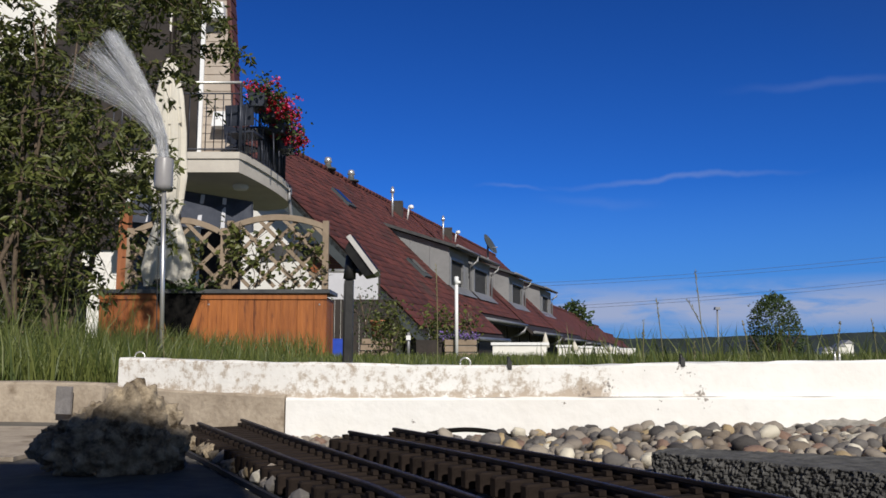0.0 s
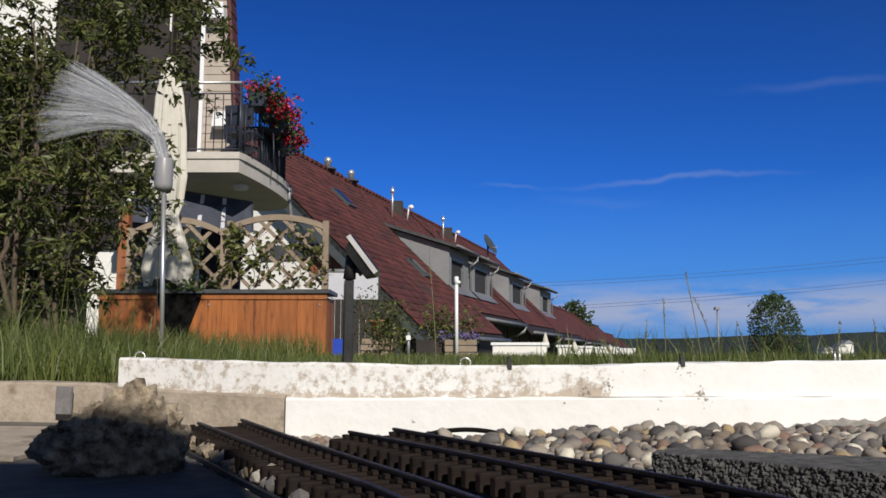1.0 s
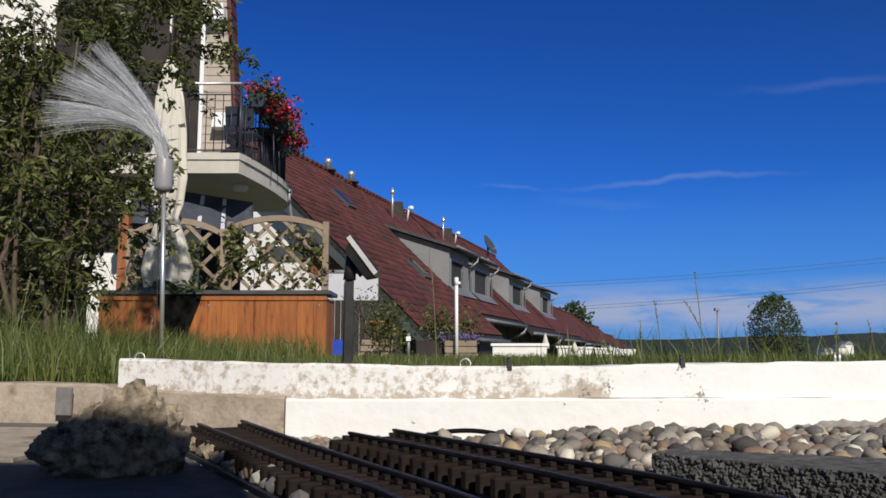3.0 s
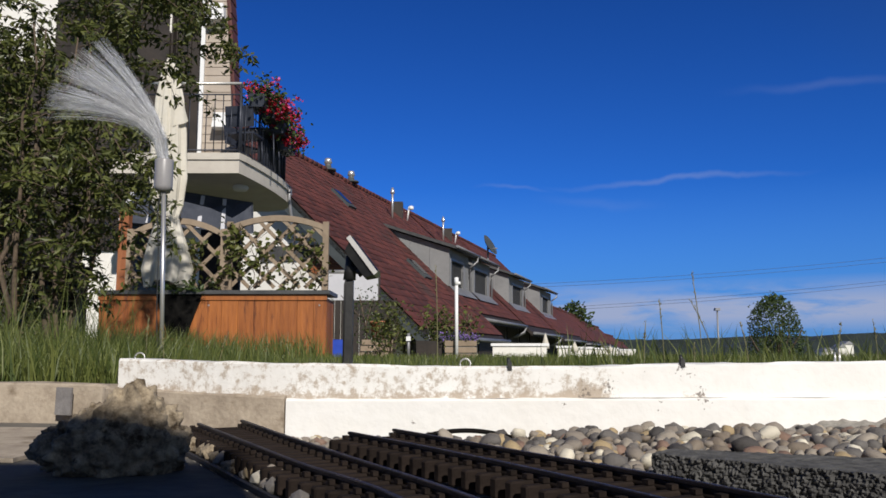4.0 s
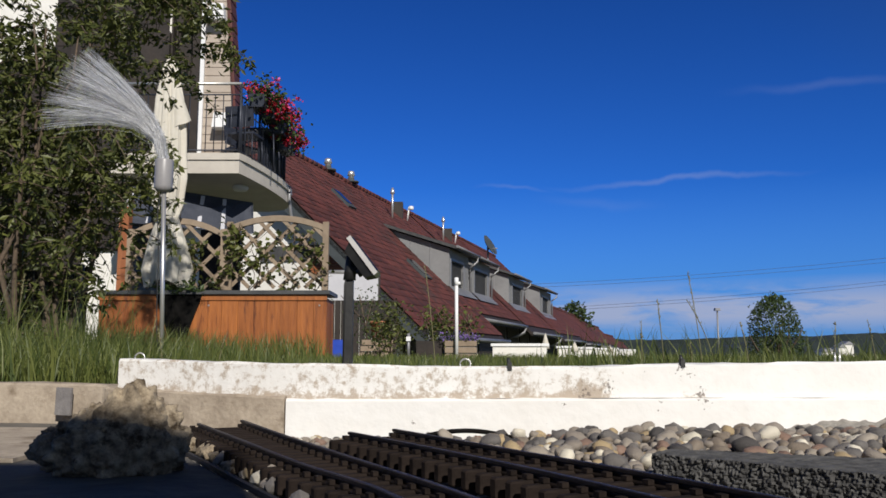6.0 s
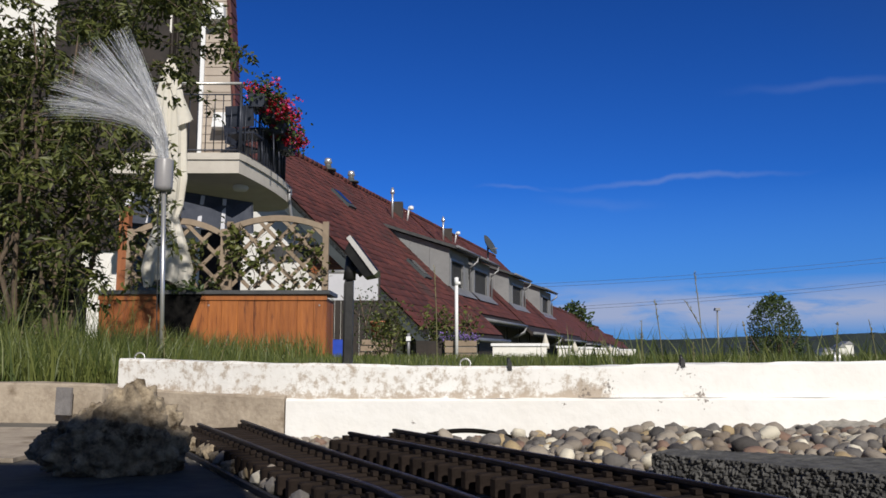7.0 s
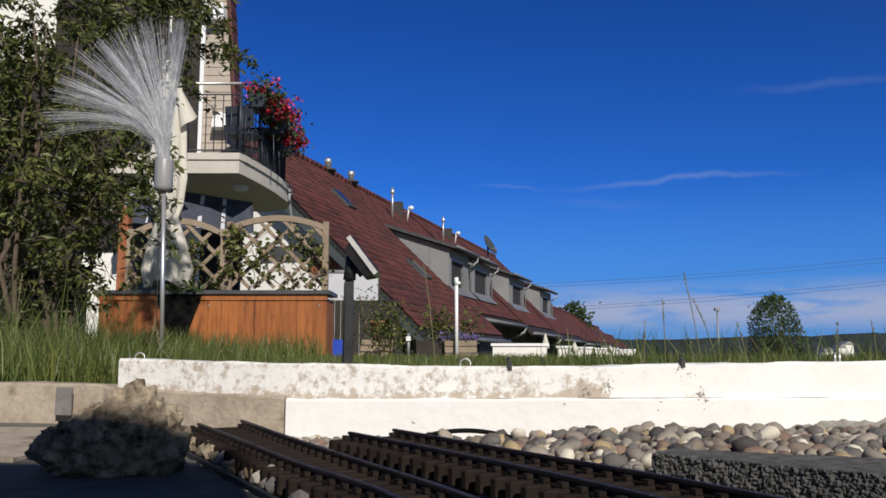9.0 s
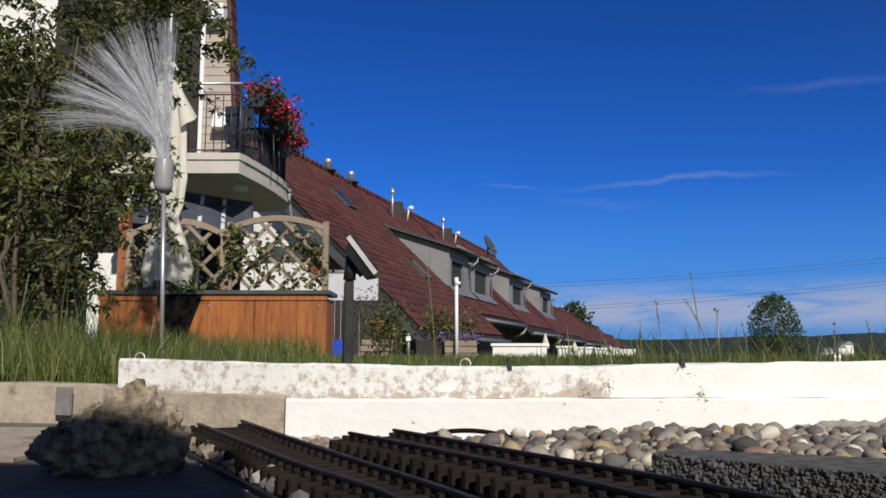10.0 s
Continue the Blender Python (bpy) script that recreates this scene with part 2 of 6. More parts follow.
def pebble_material():
    m = mat("pebble", (0.2, 0.18, 0.16), (0.42, 0.38, 0.33), 0.008, 0.7, 0.5, island=0.15)
    nt = m.node_tree
    N, L = nt.nodes.new, nt.links.new
    geo, inf, s, fr = N("ShaderNodeNewGeometry"), N("ShaderNodeObjectInfo"), N("ShaderNodeMath"), N("ShaderNodeMath")
    L(geo.outputs["Random Per Island"], s.inputs[0])
    L(inf.outputs["Random"], s.inputs[1])
    fr.operation = "FRACT"
    L(s.outputs[0], fr.inputs[0])
    ramp = N("ShaderNodeValToRGB")
    ramp.color_ramp.interpolation = "CONSTANT"
    stops = [(0, (0.17, 0.16, 0.155)), (0.22, (0.3, 0.265, 0.23)), (0.4, (0.24, 0.2, 0.16)), (0.55, (0.38, 0.34, 0.29)), (0.68, (0.075, 0.07, 0.07)), (0.78, (0.45, 0.35, 0.21)), (0.86, (0.27, 0.18, 0.14)), (0.92, (0.7, 0.66, 0.58))]
    el = ramp.color_ramp.elements
    el[0].color = (*stops[0][1], 1)
    el[1].position, el[1].color = stops[1][0], (*stops[1][1], 1)
    for p, c in stops[2:]:
        e = el.new(p)
        e.color = (*c, 1)
    L(fr.outputs[0], ramp.inputs[0])
    bsdf = nt.nodes["Principled BSDF"]
    old = bsdf.inputs["Base Color"].links[0].from_socket
    mix = N("ShaderNodeMix")
    mix.data_type, mix.blend_type = "RGBA", "OVERLAY"
    mix.inputs[0].default_value = 0.45
    L(ramp.outputs[0], mix.inputs[6])
    L(old, mix.inputs[7])
    L(mix.outputs[2], bsdf.inputs["Base Color"])
    return m


def stained_paint(name, left_dirt):
    """White wall paint, flaked and stained by damp; more of it towards -x where left_dirt is set."""
    m = mat(name, (0.76, 0.74, 0.71), (0.83, 0.82, 0.8), 0.12, 0.8, 0.25)
    nt = m.node_tree
    N, L = nt.nodes.new, nt.links.new
    bsdf = nt.nodes["Principled BSDF"]
    old = bsdf.inputs["Base Color"].links[0].from_socket
    co, sep = N("ShaderNodeTexCoord"), N("ShaderNodeSeparateXYZ")
    L(co.outputs["Object"], sep.inputs[0])
    n1 = N("ShaderNodeTexNoise")
    n1.inputs["Scale"].default_value, n1.inputs["Detail"].default_value, n1.inputs["Roughness"].default_value = 64, 11, 0.78
    L(co.outputs["Object"], n1.inputs["Vector"])
    amount = N("ShaderNodeMapRange")
    amount.inputs[1].default_value, amount.inputs[2].default_value = 0.12, 0.32
    amount.inputs[3].default_value, amount.inputs[4].default_value = (0.495, 0.71) if left_dirt else (0.72, 0.72)
    L(sep.outputs[0], amount.inputs[0])
    sub = N("ShaderNodeMath")
    sub.operation = "SUBTRACT"
    last = n1.outputs[0]
    spots = ((0.225, 1.158, 0.066, 0.04), (0.335, 1.165, 0.088, 0.03), (0.36, 1.165, 0.046, 0.04), (0.29, 1.155, 0.03, 0.018), (0.19, 1.156, 0.052, 0.04)) if left_dirt else ((0.36, 1.155, 0.035, 0.03), (0.3, 1.15, 0.03, 0.02), (0.16, 1.14, 0.04, 0.014))
    for x, y, z, r in spots:                 # damp patches
        dv = N("ShaderNodeVectorMath")
        dv.operation = "DISTANCE"
        dv.inputs[1].default_value = (x, y, z)
        L(co.outputs["Object"], dv.inputs[0])
        mr = N("ShaderNodeMapRange")
        mr.inputs[1].default_value, mr.inputs[2].default_value, mr.inputs[3].default_value, mr.inputs[4].default_value = 0.0, r, 0.17, 0.0
        L(dv.outputs["Value"], mr.inputs[0])
        ad = N("ShaderNodeMath")
        L(last, ad.inputs[0])
        L(mr.outputs[0], ad.inputs[1])
        last = ad.outputs[0]
    if left_dirt:                             # damp line along the foot
        dz = N("ShaderNodeMapRange")
        dz.inputs[1].default_value, dz.inputs[2].default_value, dz.inputs[3].default_value, dz.inputs[4].default_value = 0.047, 0.064, 0.1, 0.0
        L(sep.outputs[2], dz.inputs[0])
        ad = N("ShaderNodeMath")
        L(last, ad.inputs[0])
        L(dz.outputs[0], ad.inputs[1])
        last = ad.outputs[0]
    L(last, sub.inputs[0])
    L(amount.outputs[0], sub.inputs[1])
    sc = N("ShaderNodeMapRange")
    sc.inputs[1].default_value, sc.inputs[2].default_value, sc.inputs[4].default_value = 0.0, 0.11, 0.8
    L(sub.outputs[0], sc.inputs[0])
    mix = N("ShaderNodeMix")
    mix.data_type = "RGBA"
    L(sc.outputs[0], mix.inputs[0])
    L(old, mix.inputs[6])
    mix.inputs[7].default_value = (0.35, 0.265, 0.185, 1)
    # dark mould specks gathered in a few places
    n4 = N("ShaderNodeTexNoise")
    n4.inputs["Scale"].default_value, n4.inputs["Detail"].default_value, n4.inputs["Roughness"].default_value = 210, 4, 0.6
    L(co.outputs["Object"], n4.inputs["Vector"])
    last = None
    for x, y, z, r in (((0.235, 1.158, 0.06, 0.022), (0.345, 1.165, 0.086, 0.02), (0.36, 1.165, 0.079, 0.012), (0.372, 1.166, 0.047, 0.022), (0.2, 1.157, 0.05, 0.03), (0.29, 1.158, 0.083, 0.008))
                       if left_dirt else ((0.372, 1.156, 0.043, 0.022), (0.372, 1.157, 0.03, 0.006), (0.373, 1.157, 0.02, 0.006), (0.306, 1.152, 0.04, 0.007), (0.306, 1.152, 0.028, 0.006), (0.17, 1.142, 0.038, 0.007), (-0.04, 1.14, 0.012, 0.007))):
        dv = N("ShaderNodeVectorMath")
        dv.operation = "DISTANCE"
        dv.inputs[1].default_value = (x, y, z)
        L(co.outputs["Object"], dv.inputs[0])
        mr = N("ShaderNodeMapRange")
        mr.inputs[1].default_value, mr.inputs[2].default_value, mr.inputs[3].default_value, mr.inputs[4].default_value = 0.0, r, 0.27, 0.0
        L(dv.outputs["Value"], mr.inputs[0])
        if last is None:
            last = mr.outputs[0]
        else:
            ad = N("ShaderNodeMath")
            ad.operation = "MAXIMUM"
            L(last, ad.inputs[0])
            L(mr.outputs[0], ad.inputs[1])
            last = ad.outputs[0]
    tot = N("ShaderNodeMath")
    L(n4.outputs[0], tot.inputs[0])
    L(last, tot.inputs[1])
    cut = N("ShaderNodeMapRange")
    cut.inputs[1].default_value, cut.inputs[2].default_value, cut.inputs[4].default_value = 0.73, 0.78, 0.85
    L(tot.outputs[0], cut.inputs[0])
    speck = N("ShaderNodeMix")
    speck.data_type = "RGBA"
    L(cut.outputs[0], speck.inputs[0])
    L(mix.outputs[2], speck.inputs[6])
    speck.inputs[7].default_value = (0.16, 0.13, 0.11, 1)
    L(speck.outputs[2], bsdf.inputs["Base Color"])
    return m


def fibre_material():
    m = bpy.data.materials.new("optic_fibre")
    m.use_nodes = True
    nt = m.node_tree
    N, L = nt.nodes.new, nt.links.new
    bsdf = nt.nodes["Principled BSDF"]
    bsdf.inputs["Base Color"].default_value = (0.93, 0.94, 0.97, 1)
    bsdf.inputs["Roughness"].default_value = 0.22
    bsdf.inputs["Specular IOR Level"].default_value = 1.0
    co = N("ShaderNodeTexCoord")
    mp = N("ShaderNodeMapping")
    mp.inputs["Scale"].default_value = (330, 330, 22)
    L(co.outputs["Object"], mp.inputs[0])
    nz = N("ShaderNodeTexNoise")
    nz.inputs["Scale"].default_value, nz.inputs["Detail"].default_value = 1.0, 2
    L(mp.outputs[0], nz.inputs["Vector"])
    tr = N("ShaderNodeBsdfTransparent")
    ms = N("ShaderNodeMixShader")
    rp = N("ShaderNodeMapRange")           # clear for the most part; sun glints painted in as opaque white dashes
    rp.inputs[1].default_value, rp.inputs[2].default_value = 0.57, 0.68
    rp.inputs[3].default_value, rp.inputs[4].default_value = 0.7, 0.03
    L(nz.outputs[0], rp.inputs[0])
    L(rp.outputs[0], ms.inputs[0])
    glow = N("ShaderNodeBsdfTranslucent")      # light passes through the clear plastic
    glow.inputs[0].default_value = (0.97, 0.97, 0.98, 1)
    body = N("ShaderNodeMixShader")
    body.inputs[0].default_value = 0.5
    L(bsdf.outputs[0], body.inputs[1])
    L(glow.outputs[0], body.inputs[2])
    L(body.outputs[0], ms.inputs[1])
    L(tr.outputs[0], ms.inputs[2])
    L(ms.outputs[0], nt.nodes["Material Output"].inputs["Surface"])
    return m


M["pebble"] = pebble_material()
M["paint_old"] = stained_paint("flaking_white_paint", True)
M["paint_new"] = stained_paint("white_paint", False)
M["fibre"] = fibre_material()

# ---------------------------------------------------------------- mesh helpers


def add_box(bm, c, s, rot=None, taper=1.0):
    """A box at c of size s, turned by the matrix rot; taper scales its top."""
    vs = []
    for z in (-1, 1):
        for x, y in ((-1, -1), (1, -1), (1, 1), (-1, 1)):
            k = taper if z > 0 else 1
            v = Vector((x * s[0] / 2 * k, y * s[1] / 2 * k, z * s[2] / 2))
            if rot is not None:
                v = rot @ v
            vs.append(bm.verts.new(v + Vector(c)))
    out = []
    for f in ((3, 2, 1, 0), (4, 5, 6, 7), (0, 1, 5, 4), (1, 2, 6, 5), (2, 3, 7, 6), (3, 0, 4, 7)):
        out.append(bm.faces.new([vs[i] for i in f]))
    return out


def add_tube(bm, pts, radii, n=8, caps=True):
    """A tube through pts."""
    pts = [Vector(p) for p in pts]
    if not hasattr(radii, "__len__"):
        radii = [radii] * len(pts)
    rings = []
    for i, p in enumerate(pts):
        d = (pts[min(i + 1, len(pts) - 1)] - pts[max(i - 1, 0)]).normalized()
        a = d.orthogonal().normalized() if abs(d.z) > 0.95 else d.cross(Vector((0, 0, 1))).normalized()
        b = d.cross(a)
        rings.append([bm.verts.new(p + radii[i] * (math.cos(2 * math.pi * k / n) * a + math.sin(2 * math.pi * k / n) * b)) for k in range(n)])
    for r0, r1 in zip(rings, rings[1:]):
        for k in range(n):
            bm.faces.new([r0[k], r0[(k + 1) % n], r1[(k + 1) % n], r1[k]]).smooth = True
    if caps:
        bm.faces.new(rings[0][::-1])
        bm.faces.new(rings[-1])


def add_lathe(bm, profile, n=24, c=(0, 0, 0)):
    """A turned body from (radius, height) pairs."""
    rings = [[bm.verts.new((c[0] + r * math.cos(2 * math.pi * k / n), c[1] + r * math.sin(2 * math.pi * k / n), c[2] + z)) for k in range(n)] for r, z in profile]
    for r0, r1 in zip(rings, rings[1:]):
        for k in range(n):
            bm.faces.new([r0[k], r0[(k + 1) % n], r1[(k + 1) % n], r1[k]]).smooth = True
    bm.faces.new(rings[0][::-1])
    bm.faces.new(rings[-1])


def add_prism(bm, poly, lift):
    """A prism over the polygon poly (3D points), pushed by the vector lift."""
    a = [bm.verts.new(p) for p in poly]
    b = [bm.verts.new(Vector(p) + Vector(lift)) for p in poly]
    n = len(poly)
    bm.faces.new(a[::-1])
    bm.faces.new(b)
    for i in range(n):
        bm.faces.new([a[i], a[(i + 1) % n], b[(i + 1) % n], b[i]])


def finish(bm, name, material, bevel=0.0):
    if bevel:
        bmesh.ops.bevel(bm, geom=[e for e in bm.edges if e.is_manifold and e.calc_face_angle(0) > 0.6], offset=bevel, segments=2, affect="EDGES", profile=0.6)
    bmesh.ops.recalc_face_normals(bm, faces=bm.faces)
    me = bpy.data.meshes.new(name)
    bm.to_mesh(me)
    bm.free()
    me.materials.append(material)
    return me


def part(name, bm, material, parent, label="", bevel=0.0, m=None):
    me = bm if isinstance(bm, bpy.types.Mesh) else finish(bm, name, material, bevel)
    ob = new(name, me)
    ob.parent = parent
    if m is not None:
        ob.matrix_basis = m
    return tagged(ob, label)


def thing(name, loc, label, category, group="", kind=""):
    ob = new(name)
    ob.empty_display_size = 0.1
    ob.location = loc
    return tagged(ob, label, category, group, kind)


def solid(name, bm, material, label, category, group="", kind="", bevel=0.0, loc=(0, 0, 0)):
    ob = new(name, finish(bm, name, material, bevel))
    ob.location = loc
    return tagged(ob, label, category, group, kind)


def raw_mesh(name, verts, faces, material, smooth=False):
    me = bpy.data.meshes.new(name)
    me.from_pydata([tuple(v) for v in verts], [], faces)
    me.materials.append(material)
    if smooth:
        me.polygons.foreach_set("use_smooth", [True] * len(me.polygons))
    me.update()
    return me


def spline(pts, n):
    """n points along a smooth line through pts."""
    p = [Vector(q) for q in pts]
    p = [2 * p[0] - p[1]] + p + [2 * p[-1] - p[-2]]
    out = []
    for i in range(n):
        u = i / (n - 1) * (len(p) - 3)
        k = min(int(u), len(p) - 4)
        t = u - k
        a, b, c, d = p[k:k + 4]
        out.append(0.5 * (2 * b + (c - a) * t + (2 * a - 5 * b + 4 * c - d) * t * t + (3 * b - a - 3 * c + d) * t ** 3))
    return out


def leaf_cloud(rng, centres, lengths, width, droop=0.4, spread=None, up=0.0):
    """Folded leaves: verts and faces for one leaf at each centre, pointing every way, drooping."""
    verts, faces = [], []
    for i, c in enumerate(centres):
        L = lengths[i]
        d = Vector((rng.uniform(-1, 1), rng.uniform(-1, 1), rng.uniform(-1, 1) * 0.7 - droop + up))
        if spread is not None:
            d += spread
        d.normalize()
        s = d.cross(Vector((rng.uniform(-1, 1), rng.uniform(-1, 1), rng.uniform(-1, 1)))).normalized() * width * L
        nrm = d.cross(s).normalized() * width * L * 0.35
        c = Vector(c)
        k = len(verts)
        verts += [c, c + d * L * 0.45 + s + nrm, c + d * L, c + d * L * 0.45 - s + nrm, c + d * L * 0.5]
        faces += [(k, k + 4, k + 1), (k + 4, k + 2, k + 1), (k, k + 3, k + 4), (k + 4, k + 3, k + 2)]
    return verts, faces

# ---------------------------------------------------------------- ground, kerbs, sky line


def make_ground():
    """One sheet to the horizon: track bed, lawn behind the low wall, a bank down to the row of houses."""
    ys = [-30, -5, 0.3, 1.2, 1.26, 1.32, 1.55, 2, 3, 4.5, 6.5, 9, 12, 14, 17, 20, 26, 40, 70, 130, 300, 900, 4500]
    xs = [-3000, -300, -60, -25, -14, -9, -6, -4, -2, -0.5, 0.5, 2, 4, 7, 12, 20, 40, 90, 300, 3000]

    def h(x, y):
        if y <= 1.26:
            return -0.02
        if y < 1.33:
            return -0.02 if x < -0.45 else 0.02
        z = 0.055 if y < 4 else 0.04
        if y > 12:
            z -= min(1.0, (y - 12) / 8) * 1.7 * min(1, max(0, (x + 6) / 3))
        return z - (0.0 if y < 300 else 1.5)
    verts = [(x, y, h(x, y)) for y in ys for x in xs]
    n = len(xs)
    faces = [(j * n + i, j * n + i + 1, (j + 1) * n + i + 1, (j + 1) * n + i) for j in range(len(ys) - 1) for i in range(n - 1)]
    ob = new("ground", raw_mesh("ground", verts, faces, M["ground"]))
    tagged(ob, "grassy ground falling away behind the low garden wall", "ground", kind="structure")


make_ground()


def strip_wall(name, plan, z0, z1, depth, material, label, bevel=0.003, wob=0.0012, n=46, seed=3):
    """A low wall along plan; z0 and z1 are heights at the plan's points; slightly uneven edges."""
    rng = random.Random(seed)
    face_l = spline([(x, y, a) for (x, y), a in zip(plan, z0)], n)
    top_l = spline([(x, y, b) for (x, y), b in zip(plan, z1)], n)
    bm = bmesh.new()
    rows = []
    for i in range(n):
        a, b = face_l[i], top_l[i]
        j = lambda: rng.uniform(-wob, wob)
        rows.append([bm.verts.new(q) for q in ((a.x, a.y, a.z), (b.x, b.y + j() * 0.15, b.z - 0.003), (b.x, b.y + 0.004, b.z + j()), (b.x, b.y + depth, b.z + j()), (a.x, a.y + depth, a.z))])
    for r0, r1 in zip(rows, rows[1:]):
        for k in range(5):
            f = bm.faces.new([r0[k], r1[k], r1[(k + 1) % 5], r0[(k + 1) % 5]])
    bm.faces.new(rows[0])
    bm.faces.new(rows[-1][::-1])
    return solid(name, bm, material, label, "low wall", kind="structure")


strip_wall("kerb", [(-2.2, 1.42), (-0.71, 1.286), (-0.5, 1.23), (-0.36, 1.184), (-0.224, 1.146)], [-0.02] * 5, [0.066, 0.062, 0.057, 0.052, 0.0475], 0.055, M["concrete"],
           "weathered beige concrete kerb along the lawn", seed=4)
strip_wall("low_wall_upper", [(-0.497, 1.238), (-0.22, 1.162), (0.093, 1.15), (0.37, 1.168), (0.66, 1.215), (1.5, 1.4)], [0.046, 0.042, 0.0455, 0.0455, 0.0435, 0.04],
           [0.1, 0.0945, 0.0895, 0.0935, 0.0965, 0.1], 0.045, M["paint_old"], "flaking white painted low garden wall with damp stains", seed=5)
strip_wall("low_wall_base", [(-0.222, 1.147), (0.093, 1.138), (0.37, 1.158), (0.66, 1.205), (1.5, 1.39)], [-0.02] * 5, [0.0445, 0.0453, 0.0453, 0.0433, 0.04], 0.06, M["paint_new"],
           "smooth white painted base of the low garden wall", seed=6)


def make_floor():
    bm = bmesh.new()
    add_prism(bm, [(-3.0, -1.4, -0.012), (0.2, -1.4, -0.012), (-0.13, 0.61, -0.012), (-0.345, 1.0, -0.012), (-0.36, 1.215, -0.012), (-0.75, 1.3, -0.012), (-3, 1.5, -0.012)], (0, 0, 0.012))
    solid("floor", bm, M["floor"], "worn concrete floor slab beside the track, darkened for the shade on it", "floor", kind="structure")
    # kerb ledge, extended in paler concrete to paint the sunlit floor
    bm = bmesh.new()
    add_prism(bm, [(-1.4, 0.84, 0.0005), (-0.43, 0.82, 0.0005), (-0.43, 1.14, 0.0005), (-1.4, 1.22, 0.0005)], (0, 0, 0.0045))
    solid("step_edge", bm, M["concrete"], "concrete ledge at the kerb, extended as the paler sunlit part of the floor", "ledge", kind="structure", bevel=0.002)
    bm = bmesh.new()
    add_box(bm, (0, 0, 0), (0.028, 0.004, 0.042))
    ob = solid("mortar_patch", bm, M["mortar"], "dark grey mortar patch on the concrete kerb", "mortar patch", kind="structure", bevel=0.002)
    ob.matrix_basis = pose(-0.586, 1.2553, 0.035, 0, 1, -15)


make_floor()


def make_strip():
    pts = spline([(-0.352, 1.02, 0), (-0.336, 0.984, 0), (-0.249, 0.833, 0), (-0.157, 0.665, 0), (-0.03, 0.44, 0), (0.1, 0.2, 0)], 24)
    bm = bmesh.new()
    for a, b in zip(pts, pts[1:]):
        d = (b - a).normalized()
        s = Vector((-d.y, d.x, 0)) * 0.002
        add_prism(bm, [a + s - d * 0.001, a - s - d * 0.001, b - s, b + s], (0, 0, 0.0045))
    solid("edging_strip", bm, M["blackstrip"], "thin black plastic edging strip beside the ballast", "edging strip", kind="structure")


make_strip()


def make_back_wall():
    """An unseen plain wall, added behind the camera to cast the shade over the floor beside the track."""
    d = 0.822 + 1.3
    top = d / math.cos(radians(SUN_AZ)) * math.tan(radians(SUN_EL))
    bm = bmesh.new()
    end = -0.21 - d * math.tan(radians(SUN_AZ))
    add_box(bm, (end - 3.5, -1.4, top / 2 - 0.05), (7.0, 0.2, top + 0.1))
    solid("wall_south", bm, M["white"], "unseen wall added behind the camera to shade the floor", "wall", kind="structure")


make_back_wall()


def make_hills():
    rng = random.Random(11)
    for name, dist, x0, x1, base, amp, lab in (("hill_ridge", 1500, -800, 2600, 26, 12, "far wooded ridge on the horizon"), ("wooded_hill", 620, 60, 900, 5, 5, "dark wooded hill beyond the houses")):
        n = 260
        verts, faces = [], []
        for i in range(n):
            x = x0 + (x1 - x0) * i / (n - 1)
            z = base + amp * noise.noise((x / dist * 6, dist, 0)) + amp * 0.16 * noise.noise((x / dist * 160, 3, dist)) + rng.uniform(0, 0.06) * amp
            if name == "wooded_hill":
                z += 9 * max(0, min(1, (x - 250) / 60))
            verts += [(x, dist, -6), (x, dist + 4, z), (x, dist + 200, z * 0.8), (x, dist + 260, -6)]
        for i in range(n - 1):
            for k in range(3):
                faces.append((4 * i + k, 4 * i + 4 + k, 4 * i + 5 + k, 4 * i + 1 + k))
        tagged(new(name, raw_mesh(name, verts, faces, M["hill"])), lab, "hill", kind="structure")
    for x, y, h, wd in ((145, 305, 2.3, 3.2), (150.5, 306, 3.6, 2.6), (156, 312, 4.8, 3.6), (141, 300, 1.9, 2.2)):
        t = thing("distant_house", (x, y, -1.7), "small white house far off before the wooded hill", "house", "distant houses")
        bm = bmesh.new()
        add_box(bm, (0, 0, h / 2), (wd, 5, h))
        part("wall", bm, M["white"], t)
        bm = bmesh.new()
        add_prism(bm, [(-wd * 0.6, -2.9, h), (wd * 0.6, -2.9, h), (0, -2.9, h + 1.3)], (0, 5.8, 0))
        part("roof", bm, M["zinc"], t)


make_hills()


def make_wires():
    for a, b, sag in (((2, 118, 9.7), (95, 120, 17.6), 1.2), ((2, 120, 9.4), (95, 122, 17.0), 1.2), ((8, 120, 6.3), (95, 120, 14.2), 1.0), ((8, 120, 5.9), (95, 121, 13.6), 1.0)):
        bm = bmesh.new()
        A, B = Vector(a), Vector(b)
        pts = [A.lerp(B, i / 20) - Vector((0, 0, sag * 4 * (i / 20) * (1 - i / 20))) for i in range(21)]
        add_tube(bm, pts, 0.024, 5)
        solid("power_line", bm, M["iron"], "dark overhead power line against the sky", "power line", "power lines")


make_wires()
for px_, pz_ in ((2, 9.9), (95, 17.8)):
    pole_ = thing("power_pole", (px_, 119.8, -3), "wooden power pole carrying the overhead lines", "power pole", "power poles")
    bm_ = bmesh.new()
    add_tube(bm_, [(0, 0, 0), (0, 0, pz_ + 3.2)], [0.2, 0.13], 10)
    part("mast", bm_, M["bark"], pole_)
    for dz_ in (0.1, 3.5):
        bm_ = bmesh.new()
        add_box(bm_, (0, 0.5, pz_ + 3 - dz_), (0.16, 4.6, 0.16))
        part("crossarm", bm_, M["bark"], pole_)


